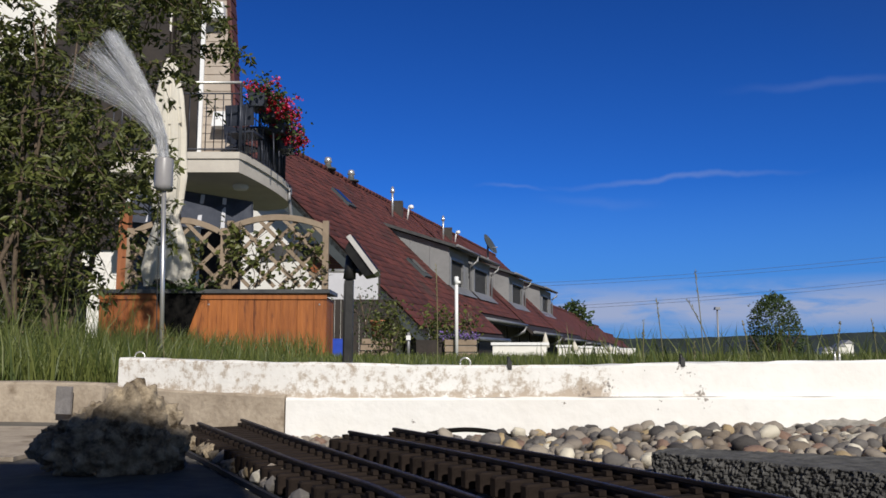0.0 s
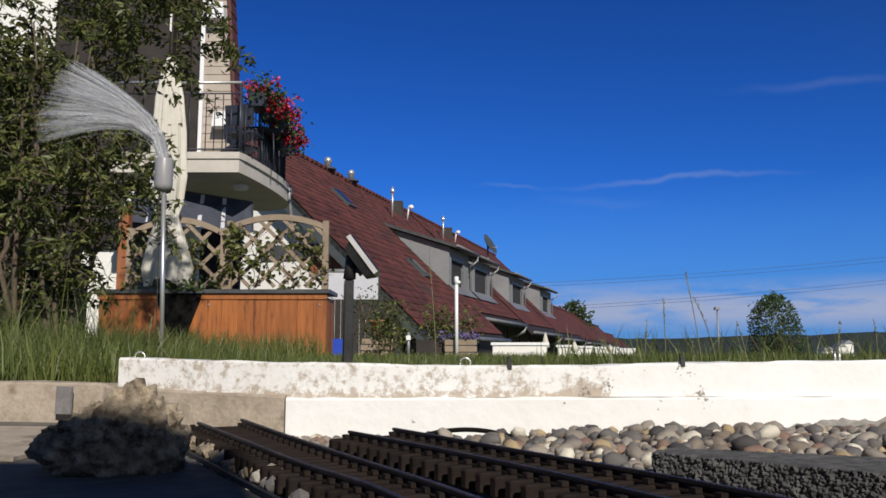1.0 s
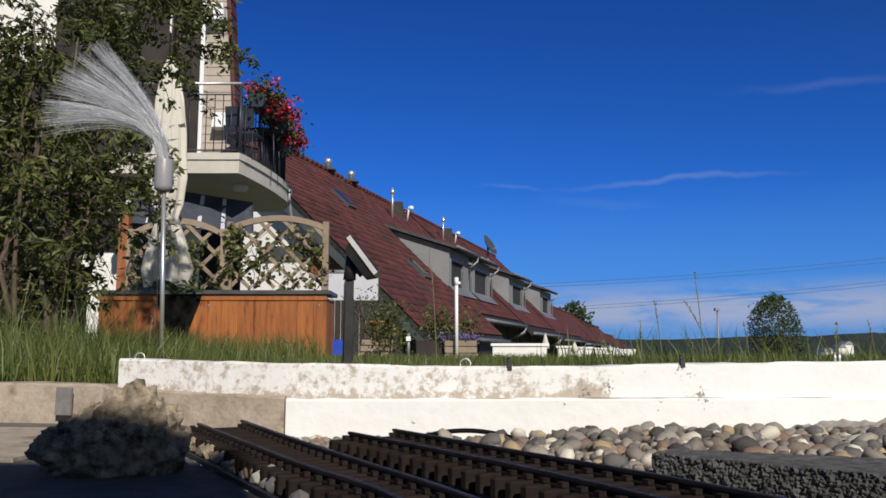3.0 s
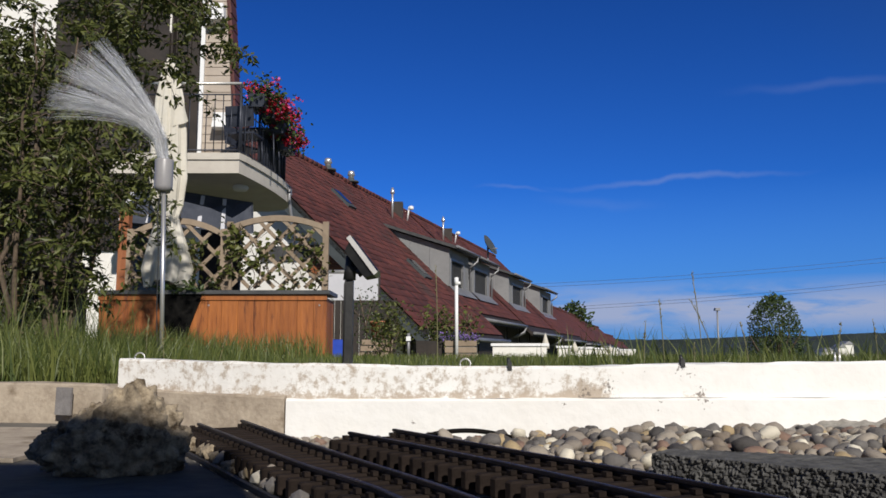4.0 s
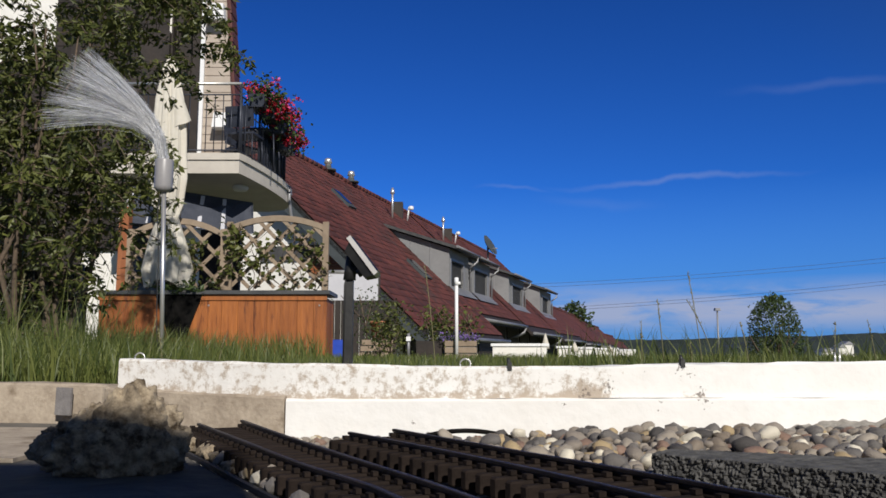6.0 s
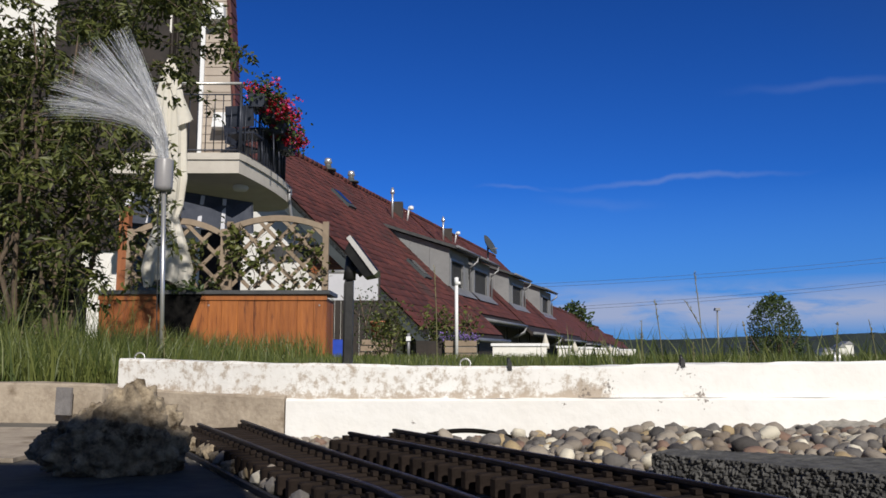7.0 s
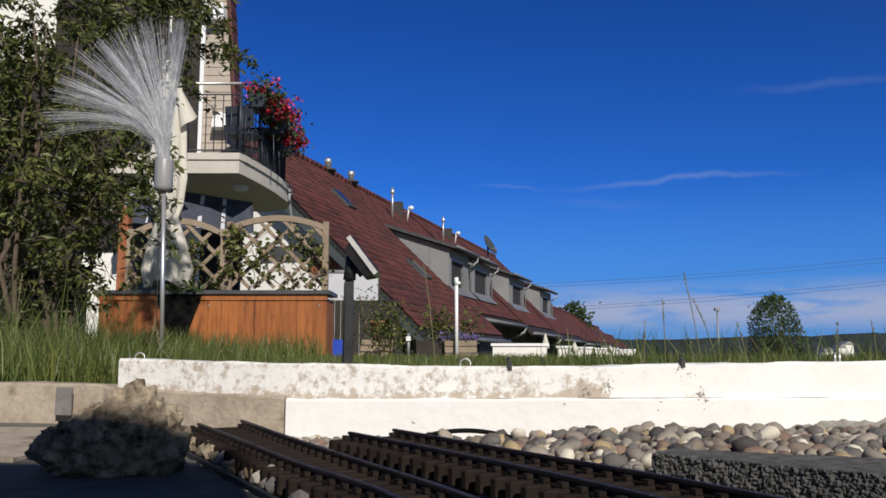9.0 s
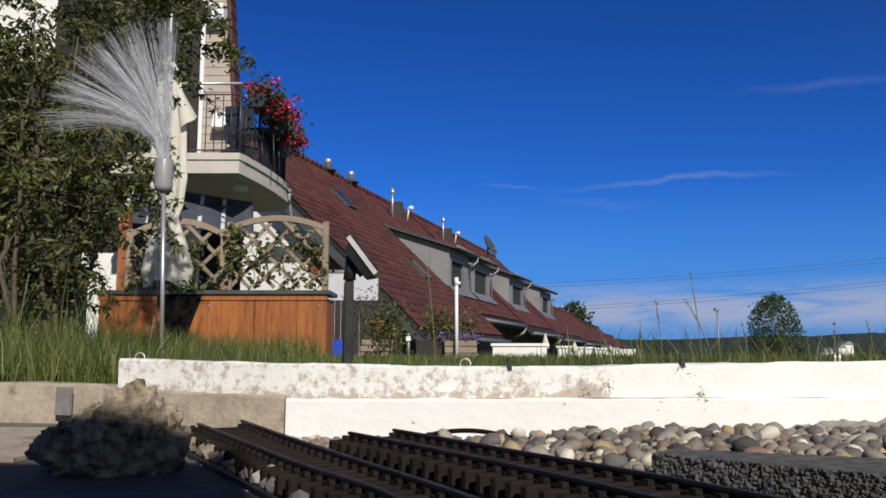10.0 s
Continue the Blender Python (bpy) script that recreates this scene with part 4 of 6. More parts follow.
def balcony_plan(off=0.0, n=14):
    """The balcony's outer edge: straight front, then an arc back to the wall; off: outwards."""
    pts = [(-4.9, 11.5 - off), (-3.0 + off * 0.3, 11.5 - off)]
    for i in range(1, n + 1):
        u = i / n
        pts.append((-3.0 + off + 0.27 * math.sin(u * math.pi / 2) ** 0.9, 11.5 - off * (1 - u) + 2.35 * u))
    return pts


def make_balcony():
    b = thing("balcony", (0, 0, 0), "curved concrete balcony with a dark iron railing on the near house", "balcony")
    out = balcony_plan()
    bm = bmesh.new()
    poly = [(x, y, 2.72) for x, y in out] + [(-2.75, 14.2, 2.72), (-2.93, 14.55, 2.72), (-3.25, 14.75, 2.72), (-4.1, 14.75, 2.72), (-4.1, 13.75, 2.72), (-4.9, 13.4, 2.72)]
    add_prism(bm, poly, (0, 0, 0.29))
    part("slab", bm, M["balcony"], b, "pale concrete slab", bevel=0.012)
    bm = bmesh.new()
    add_prism(bm, [(x, y, 2.92) for x, y in balcony_plan(0.025)] + [(-2.73, 14.2, 2.92), (-2.91, 14.57, 2.92), (-3.25, 14.78, 2.92), (-4.1, 14.78, 2.92), (-4.1, 13.75, 2.92), (-4.9, 13.4, 2.92)], (0, 0, 0.1))
    part("slab_rim", bm, M["balcony"], b)
    bm = bmesh.new()
    add_lathe(bm, [(0.1, 0), (0.13, 0.05), (0.1, 0.09)], 14, (-3.2, 12.4, 2.64))
    part("ceiling_lamp", bm, M["whitepaint"], b)
    line = [Vector((x, y, 0)) for x, y in balcony_plan(-0.05, 18)]
    for z, r, nm in ((4.1, 0.024, "handrail"), (3.93, 0.012, "rail_bar"), (3.08, 0.012, "rail_bar")):
        bm = bmesh.new()
        add_tube(bm, [p + Vector((0, 0, z)) for p in line], r, 8)
        part(nm, bm, M["alu"] if nm == "handrail" else M["iron"], b)
    bal = bmesh.new()
    add_tube(bal, [(0, 0, 3.05), (0, 0, 3.93)], 0.0085, 6)
    bme = finish(bal, "baluster", M["iron"])
    acc, step = 0.0, 0.125
    for a, c in zip(line, line[1:]):
        seg = (c - a).length
        while acc < seg:
            part("baluster", bme, None, b, m=Matrix.Translation(a.lerp(c, acc / seg)))
            acc += step
        acc -= seg
    post = bmesh.new()
    add_tube(post, [(0, 0, 2.98), (0, 0, 4.1)], 0.02, 8)
    pme = finish(post, "rail_post", M["iron"])
    for i in (1, 7, 13, 18):
        part("rail_post", pme, None, b, m=Matrix.Translation(line[min(i, len(line) - 1)]))
    # fine privacy mesh behind the curved part
    bm = bmesh.new()
    for i in range(8, len(line) - 1):
        a, c = line[i] + Vector((-0.03, 0, 0)), line[i + 1] + Vector((-0.03, 0, 0))
        for k in range(4):
            p = a.lerp(c, k / 4)
            add_tube(bm, [p + Vector((0, 0, 3.1)), p + Vector((0, 0, 3.62))], 0.009, 4)
        for z in range(9):
            add_tube(bm, [a + Vector((0, 0, 3.12 + z * 0.06)), c + Vector((0, 0, 3.12 + z * 0.06))], 0.008, 4)
    part("privacy_mesh", bm, M["awning"], b, "dark blue mesh screen")
    bm = bmesh.new()
    add_tube(bm, [(-2.7, 13.8, 3.0), (-2.7, 13.8, 2.75), (-2.68, 13.92, 2.5), (-2.68, 13.92, 2.2)], 0.03, 8)
    part("rain_spout", bm, M["zinc"], b)


make_balcony()


def make_balcony_furniture():
    t = thing("balcony_table", (-2.98, 12.62, 3.01), "small dark metal table on the balcony", "table")
    bm = bmesh.new()
    add_lathe(bm, [(0.3, 0.6), (0.31, 0.61), (0.31, 0.63), (0.3, 0.64)], 28)
    part("tabletop", bm, M["iron"], t, bevel=0.006)
    for x in (-0.3, 0.3):
        for y in (-0.22, 0.22):
            bm = bmesh.new()
            add_tube(bm, [(x, y, 0), (x * 0.9, y * 0.9, 0.61)], 0.013, 6)
            part("leg", bm, M["iron"], t)
    ch = thing("balcony_chair", (-3.08, 12.1, 3.01), "dark metal balcony chair with a mesh back", "chair", "balcony chairs")
    bm = bmesh.new()
    add_box(bm, (0, 0, 0.43), (0.45, 0.42, 0.03))
    part("seat", bm, M["iron"], ch, bevel=0.008)
    bm = bmesh.new()
    add_box(bm, (0, 0.23, 0.68), (0.45, 0.025, 0.32), Matrix.Rotation(-0.15, 3, "X"))
    part("backrest", bm, M["iron"], ch, bevel=0.008)
    for x in (-0.2, 0.2):
        for y in (-0.19, 0.21):
            bm = bmesh.new()
            add_tube(bm, [(x * 1.1, y * 1.1, 0), (x, y, 0.43)], 0.011, 6)
            part("leg", bm, M["iron"], ch)
        bm = bmesh.new()
        add_tube(bm, [(x * 1.1, -0.18, 0.42), (x * 1.1, -0.2, 0.62), (x * 1.1, 0.22, 0.64)], 0.011, 6)
        part("armrest", bm, M["iron"], ch)
    ch.rotation_euler = (0, 0, radians(172))
    copy_thing(ch, pose(-3.3, 12.95, 3.01, 0, 0, 60))


make_balcony_furniture()


def make_geraniums():
    rng = random.Random(31)
    spots = [(-2.84, 12.0, 4.02), (-2.76, 12.35, 3.95), (-2.68, 12.7, 3.8), (-2.62, 13.05, 3.62)]
    for i, (x, y, z) in enumerate(spots):
        t = thing("flower_box", (x, y, z), "balcony flower box overflowing with red and pink geraniums", "flower box", "geranium boxes")
        bm = bmesh.new()
        add_box(bm, (0, 0, -0.1), (0.22, 0.42, 0.2), taper=1.15)
        part("box", bm, M["iron"], t, bevel=0.01)
        c = [(rng.gauss(0.06, 0.13), rng.gauss(0, 0.2), abs(rng.gauss(0.0, 0.16)) - 0.12 * rng.random() - 0.12 * (rng.random() < 0.4)) for _ in range(420)]
        v, f = leaf_cloud(rng, c, [rng.uniform(0.04, 0.08) for _ in c], 0.42, 0.1)
        part("foliage", raw_mesh("foliage", v, f, M["leafdark"]), None, t)
        for nm, mt, k in (("blossoms", "petal", 40), ("pink_blossoms", "pink", 11)):
            cs = []
            for _ in range(k):
                h = Vector((rng.gauss(0.08, 0.13), rng.gauss(0, 0.2), rng.uniform(-0.18, 0.24)))
                cs += [h + Vector((rng.gauss(0, 0.022), rng.gauss(0, 0.022), rng.gauss(0, 0.02))) for _ in range(16)]
            v, f = leaf_cloud(rng, cs, [rng.uniform(0.028, 0.05) for _ in cs], 0.5, 0.0)
            part(nm, raw_mesh(nm, v, f, M[mt]), None, t, "red geranium blossoms" if mt == "petal" else "pink geranium blossoms")


make_geraniums()

# ---------------------------------------------------------------- raised bed, trellis, parasol


def make_raised_bed():
    t = thing("raised_bed", (-3.02, 10.5, 0.0), "orange-brown wooden raised bed with a dark slate cover", "raised bed")
    rng = random.Random(41)
    w, dpt, h = 2.98, 0.7, 0.86
    x = -w / 2
    while x < w / 2 - 0.02:
        pw = min(rng.uniform(0.17, 0.23), w / 2 - x)
        bm = bmesh.new()
        add_box(bm, (x + pw / 2, rng.uniform(-0.004, 0.004), h / 2 - 0.03), (pw - 0.004, 0.028, h - 0.06))
        part("plank", bm, M["plank"], t, bevel=0.003)
        x += pw
    for i in range(4):
        bm = bmesh.new()
        add_box(bm, (w / 2 - 0.012, 0.09 + i * 0.165, h / 2 - 0.03), (0.026, 0.158, h - 0.06))
        part("plank", bm, M["plank"], t, bevel=0.003)
    bm = bmesh.new()
    add_box(bm, (0, -0.022, h - 0.035), (w + 0.02, 0.022, 0.075))
    part("top_board", bm, M["plank"], t, bevel=0.003)
    bm = bmesh.new()
    add_box(bm, (0, 0.35, h / 2), (w - 0.08, 0.6, h - 0.05))
    part("liner", bm, M["dark"], t)
    bm = bmesh.new()
    add_box(bm, (0, 0.33, h + 0.03), (w + 0.1, dpt + 0.1, 0.05))
    part("cover", bm, M["slate"], t, "dark slate cover slab", bevel=0.006)
    for x in (-1.35, -0.05, 1.4):
        bm = bmesh.new()
        add_lathe(bm, [(0.014, 0), (0.01, 0.008)], 10)
        part("bolt", bm, M["steel"], t, m=Matrix.Translation((x, -0.016, 0.72)) @ Matrix.Rotation(radians(90), 4, "X"))


make_raised_bed()


def make_trellis(x0, x1, y, z0, side, peak):
    t = thing("trellis", ((x0 + x1) / 2, y, z0), "weathered wooden lattice trellis with an arched top rail", "trellis", "trellis panels")
    w = x1 - x0
    for s in (-1, 1):
        bm = bmesh.new()
        add_box(bm, (s * (w / 2 - 0.04), 0, side / 2), (0.08, 0.07, side))
        part("post", bm, M["greywood"], t, bevel=0.005)

    def arch(x):
        return side - 0.1 + (peak - side + 0.1) * (1 - (2 * x / w) ** 2)
    bm = bmesh.new()
    pts = [(-w / 2 + 0.07 + (w - 0.14) * i / 16) for i in range(17)]
    add_prism(bm, [(a, -0.03, arch(a) - 0.05) for a in pts] + [(a, -0.03, arch(a) + 0.03) for a in reversed(pts)], (0, 0.06, 0))
    part("top_rail", bm, M["greywood"], t)
    step = 0.34
    for s in (-1, 1):
        k = -6
        while k < 12:
            # a lath at 45 degrees, cut to the panel
            pts = []
            for i in range(60):
                x = -w / 2 + 0.06 + (w - 0.12) * i / 59
                z = s * x + k * step
                if 0.02 < z < arch(x):
                    pts.append((x, z))
            if len(pts) > 5:
                (xa, za), (xb, zb) = pts[0], pts[-1]
                bm = bmesh.new()
                c = Vector(((xa + xb) / 2, 0.012 * s, (za + zb) / 2))
                add_box(bm, c, (math.hypot(xb - xa, zb - za), 0.018, 0.05), Matrix.Rotation(-s * radians(45), 3, "Y"))
                part("lath", bm, M["greywood"], t, bevel=0.002)
            k += 1
    return t


make_trellis(-4.28, -2.93, 10.75, 0.94, 0.83, 0.95)
make_trellis(-2.93, -1.55, 10.75, 0.94, 0.93, 0.99)


def make_post():
    bm = bmesh.new()
    add_box(bm, (0, 0, 1.05), (0.13, 0.13, 2.1))
    solid("timber_post", bm, M["redwood"], "red-brown stained timber post beside the trellis", "post", bevel=0.008, loc=(-4.38, 10.9, 0.0))


make_post()


def make_creeper():
    rng = random.Random(51)
    for x, n, z1 in ((-3.05, 150, 1.85), (-2.6, 60, 1.6), (-2.1, 90, 1.75), (-1.72, 70, 1.7), (-3.35, 150, 1.6), (-4.15, 60, 1.5)):
        t = thing("climbing_plant", (x, 10.6, 0.94), "green climbing plant on the wooden trellis", "climbing plant", "trellis plants")
        bm = bmesh.new()
        stems = []
        for k in range(4):
            p = [Vector((rng.gauss(0, 0.05), 0.1, 0))]
            for _ in range(6):
                p.append(p[-1] + Vector((rng.gauss(0, 0.09), rng.gauss(0, 0.02), (z1 - 0.94) / 6)))
            stems.append(p)
            add_tube(bm, p, 0.006, 5)
        part("stem", bm, M["bark"], t)
        c = []
        for _ in range(n):
            p = rng.choice(stems)
            i = rng.randrange(6)
            q = p[i].lerp(p[i + 1], rng.random())
            c.append(q + Vector((rng.gauss(0, 0.07), rng.gauss(-0.02, 0.04), rng.gauss(0, 0.04))))
        v, f = leaf_cloud(rng, c, [rng.uniform(0.06, 0.12) for _ in c], 0.38, 0.1)
        part("foliage", raw_mesh("foliage", v, f, M["leaf"]), None, t)


make_creeper()


def make_parasol():
    """A closed parasol, its cloth tied round the pole in folds."""
    t = thing("parasol", (-3.71, 10.55, 0.94), "closed cream cloth parasol tied near the foot of its cloth", "parasol")
    bm = bmesh.new()
    add_tube(bm, [(0.06, 0, 0), (-0.03, 0, 3.1)], 0.022, 10)
    part("pole", bm, M["alu"], t)
    bm = bmesh.new()
    add_lathe(bm, [(0.07, 0), (0.07, 0.02), (0.035, 0.03), (0.03, 0.12)], 20)
    part("base", bm, M["slate"], t)
    prof = [(0.02, 3.2), (0.1, 3.0), (0.17, 2.6), (0.21, 2.1), (0.23, 1.5), (0.19, 1.12), (0.135, 0.96), (0.15, 0.88), (0.23, 0.6), (0.3, 0.26), (0.27, 0.06)]
    n = 96
    bm = bmesh.new()
    rings = []
    for j, (r, z) in enumerate(prof):
        ring = []
        for k in range(n):
            a = 2 * math.pi * k / n
            fold = 1 + 0.14 * math.cos(8 * a + 0.25 * j) + 0.07 * math.cos(19 * a + j)
            low = 0.05 * math.sin(3 * a) * (j == len(prof) - 1)
            ring.append(bm.verts.new((0.06 - 0.03 * z + r * fold * math.cos(a), r * 0.75 * fold * math.sin(a), z + low)))
        rings.append(ring)
    for r0, r1 in zip(rings, rings[1:]):
        for k in range(n):
            bm.faces.new([r0[k], r1[k], r1[(k + 1) % n], r0[(k + 1) % n]]).smooth = True
    part("canopy", bm, M["cloth"], t, "cream folded cloth")
    bm = bmesh.new()
    add_lathe(bm, [(0.14, 0.9), (0.155, 0.91), (0.155, 0.95), (0.14, 0.96)], 24)
    part("tie_band", bm, M["cloth"], t)
    # the loose flap that lifts in the wind
    bm = bmesh.new()
    vs = {}
    for i in range(7):
        for j in range(7):
            u, v = i / 6, j / 6
            vs[i, j] = bm.verts.new((u * (0.04 + 0.19 * v), -0.03 * math.sin(u * 6) * v, -0.6 * v + 0.06 * u * v * 2))
    for i in range(6):
        for j in range(6):
            bm.faces.new([vs[i, j], vs[i, j + 1], vs[i + 1, j + 1], vs[i + 1, j]]).smooth = True
    me = finish(bm, "flap", M["cloth"])
    return part("flap", me, None, t, "loose flap of cream cloth", m=pose(0.1, -0.12, 2.75))


FLAP = make_parasol()


def make_planter():
    t = thing("planter", (-3.46, 10.46, 0.0), "black tapered plant pocket on the front of the raised bed", "plant pot")
    bm = bmesh.new()
    add_prism(bm, [(-0.3, 0, 0.9), (-0.3, 0, 0.84), (-0.15, 0, 0.42), (-0.12, 0, 0.3), (0.12, 0, 0.3), (0.15, 0, 0.42), (0.3, 0, 0.84), (0.3, 0, 0.9)], (0, 0.03, 0))
    part("pot", bm, M["blackpot"], t, bevel=0.008)
    bm = bmesh.new()
    add_tube(bm, [(0, 0.0, 0), (0, 0.0, 0.32)], 0.02, 8)
    part("stand", bm, M["blackpot"], t)
    rng = random.Random(61)
    c = [(rng.gauss(0, 0.16), rng.gauss(0, 0.05), 0.88 + abs(rng.gauss(0, 0.08))) for _ in range(200)]
    v, f = leaf_cloud(rng, c, [rng.uniform(0.05, 0.11) for _ in c], 0.25, 0.0)
    part("foliage", raw_mesh("foliage", v, f, M["leafdark"]), None, t)


make_planter()


def make_fence():
    t = thing("lattice_fence", (-3.08, 6.1, 0.04), "weathered wooden garden fence with a grey lattice panel behind the shrub", "fence")
    for x, h in ((-0.31, 1.36), (-0.165, 1.3), (0.3, 0.74)):
        bm = bmesh.new()
        add_box(bm, (x, 0, h / 2), (0.045, 0.045, h))
        part("post", bm, M["oldplank"] if h > 1 else M["shutter"], t, bevel=0.005)
    for i in range(9):
        bm = bmesh.new()
        add_box(bm, (0.07, 0.02, 0.06 + i * 0.08), (0.44, 0.01, 0.016))
        part("slat", bm, M["greywood"], t)
    # uprights, like the short post, take dark louvre grey to carry the shrub's shade
    for i in range(8):
        bm = bmesh.new()
        add_box(bm, (-0.13 + i * 0.056, 0.032, 0.37), (0.012, 0.01, 0.7))
        part("slat", bm, M["shutter"], t)
    bm = bmesh.new()
    add_box(bm, (0.07, 0.09, 0.37), (0.5, 0.02, 0.72))
    part("backing", bm, M["dark"], t)


make_fence()


def make_neighbour_terrace():
    """What shows under the neighbour's gable: a grey blind, steps, pots, a crate, tubs and a white pole."""
    t = thing("blind", (-1.68, 14.5, -0.35), "pale grey roller blind hanging at the neighbour's terrace", "blind")
    bm = bmesh.new()
    add_box(bm, (0, 0, 1.64), (1.0, 0.03, 0.49))
    part("fabric", bm, M["screen"], t)
    bm = bmesh.new()
    add_tube(bm, [(-0.51, 0, 1.91), (0.51, 0, 1.91)], 0.04, 10)
    part("roller", bm, M["alu"], t)
    for x in (-0.51, 0.51):
        bm = bmesh.new()
        add_box(bm, (x, 0.05, 0.95), (0.05, 0.05, 1.95))
        part("post", bm, M["dark"], t)
    # dark boards stand in for the unlit terrace interior below the blind
    t = thing("wooden_screen", (-1.98, 19.4, -1.7), "dark boards standing in for the unlit terrace interior", "screen")
    for i in range(12):
        bm = bmesh.new()
        add_box(bm, (-0.87 + i * 0.15, 0, 1.53), (0.14, 0.03, 3.06))
        part("board", bm, M["dark"], t)
    t = thing("wooden_steps", (-1.05, 12.6, -0.05), "weathered wooden steps beyond the raised bed", "steps")
    for i in range(3):
        bm = bmesh.new()
        add_box(bm, (0, 0.2 * i, 0.12 + 0.1 * i), (0.5, 0.22, 0.08))
        part("step", bm, M["greywood"], t, bevel=0.004)
    bm = bmesh.new()
    add_box(bm, (0, 0.2, 0.05), (0.46, 0.5, 0.1))
    part("base", bm, M["dark"], t)
    bm = bmesh.new()
    add_box(bm, (0, 0, 0.13), (0.26, 0.2, 0.26), taper=1.1)
    solid("crate", bm, M["bluebox"], "blue plastic crate on the terrace", "crate", bevel=0.01, loc=(-1.55, 11.6, 0.03))
    bm = bmesh.new()
    add_lathe(bm, [(0.09, 0), (0.13, 0.26), (0.145, 0.26), (0.145, 0.3), (0.12, 0.29)], 20)
    solid("clay_pot", bm, M["terracotta"], "terracotta pot on the wooden steps", "plant pot", loc=(-1.05, 13.0, 0.31))
    rng = random.Random(205)
    for x, y, w, h, n, mt in ((-0.72, 11.0, 0.4, 0.72, 700, "leaf"), (-0.05, 10.2, 0.35, 0.62, 520, "leaf"), (0.32, 9.9, 0.2, 0.6, 160, "leaf"), (-1.3, 14.0, 0.5, 1.15, 420, "leafdark"), (-0.95, 12.0, 0.25, 0.5, 200, "leafdark")):
        t = thing("garden_plant", (x, y, 0.03), "leafy garden plant beyond the lawn", "plant", "garden plants")
        bm = bmesh.new()
        for k in range(5):
            add_tube(bm, [(0, 0, 0), (rng.gauss(0, w * 0.2), rng.gauss(0, w * 0.2), h * 0.5), (rng.gauss(0, w * 0.4), rng.gauss(0, w * 0.3), h * 0.92)], 0.008, 5)
        tagged(part("stem", bm, M["bark"], t), kind="stuff")
        c = [(rng.gauss(0, w * 0.36), rng.gauss(0, w * 0.3), h * min(1.05, max(0.05, rng.gauss(0.6, 0.24)))) for _ in range(n)]
        v, f = leaf_cloud(rng, c, [rng.uniform(0.03, 0.075) for _ in c], 0.3, 0.1)
        part("foliage", raw_mesh("foliage", v, f, M[mt]), None, t)
    t = thing("flower_tub", (0.2, 9.2, 0.0), "pale wooden tub of purple flowers beyond the lawn", "flower tub")
    for i in range(3):
        bm = bmesh.new()
        add_box(bm, (0, 0, 0.06 + i * 0.075), (0.36, 0.3, 0.06))
        part("board", bm, M["greywood"], t, bevel=0.004)
    bm = bmesh.new()
    add_box(bm, (0, 0, 0.12), (0.33, 0.27, 0.24))
    part("soil", bm, M["soil"], t)
    for nm, mt, n in (("foliage", "leafdark", 240), ("blossoms", "purple", 300)):
        c = [(rng.uniform(-0.24, 0.2), rng.uniform(-0.17, 0.15), 0.25 + abs(rng.gauss(0.02, 0.03))) for _ in range(n)]
        v, f = leaf_cloud(rng, c, [rng.uniform(0.015, 0.035) for _ in c], 0.4, -0.1)
        part(nm, raw_mesh(nm, v, f, M[mt]), None, t)
    bm = bmesh.new()
    add_box(bm, (0, 0, 0.11), (0.3, 0.3, 0.22), taper=1.05)
    solid("planter_box", bm, M["dark"], "dark wooden planter beyond the lawn", "planter", bevel=0.01, loc=(-0.15, 9.3, 0.02))
    t = thing("white_pole", (0.152, 9.0, 0.0), "white plastic pole with an elbow fitting on top", "pole")
    bm = bmesh.new()
    add_tube(bm, [(0, 0, 0), (0, 0, 0.93)], 0.02, 12)
    part("pipe", bm, M["whitepaint"], t)
    bm = bmesh.new()
    add_tube(bm, [(0, 0, 0.88), (0.045, 0, 0.885)], 0.018, 10)
    add_lathe(bm, [(0.024, 0.86), (0.026, 0.9), (0.024, 0.945), (0.012, 0.95)], 14)
    part("fitting", bm, M["whitepaint"], t)
    t = thing("metal_post", (-0.386, 9.0, 0.0), "grey metal post beyond the lawn", "post")
    bm = bmesh.new()
    add_tube(bm, [(0, 0, 0), (0, 0, 0.32)], 0.018, 10)
    part("tube", bm, M["zinc"], t)
    bm = bmesh.new()
    add_box(bm, (0, -0.01, 0.26), (0.05, 0.05, 0.05))
    part("box", bm, M["whitepaint"], t, bevel=0.006)


make_neighbour_terrace()

# ---------------------------------------------------------------- fibre-optic garden lamp and its solar panel
CUP = Vector((-0.713, 2.0, 0.515))


def make_fibre_lamp():
    t = thing("fibre_optic_lamp", (CUP.x, CUP.y, 0.045), "solar garden lamp with clear optic fibres in a grey cup", "garden lamp")
    z0 = CUP.z - 0.045
    bm = bmesh.new()
    add_tube(bm, [(0.016, 0, 0), (0.002, 0, z0 + 0.005)], 0.0055, 10)
    part("pole", bm, M["steel"], t, "thin steel pole")
    bm = bmesh.new()
    add_tube(bm, spline([(-0.004, -0.005, z0), (-0.009, -0.006, z0 - 0.06), (-0.002, -0.008, z0 - 0.16), (0.004, -0.008, 0.1), (0.03, -0.01, 0.02)], 16), 0.0014, 6)
    part("cable", bm, M["blackstrip"], t, "thin black cable")
    bm = bmesh.new()
    add_lathe(bm, [(0.012, 0), (0.017, 0.002), (0.0215, 0.008), (0.0228, 0.014), (0.0228, 0.081), (0.0222, 0.083), (0.0195, 0.083), (0.019, 0.06)], 32, (0, 0, z0))
    part("cup", bm, M["cup"], t, "grey lacquered cup")
    return t


LAMP = make_fibre_lamp()
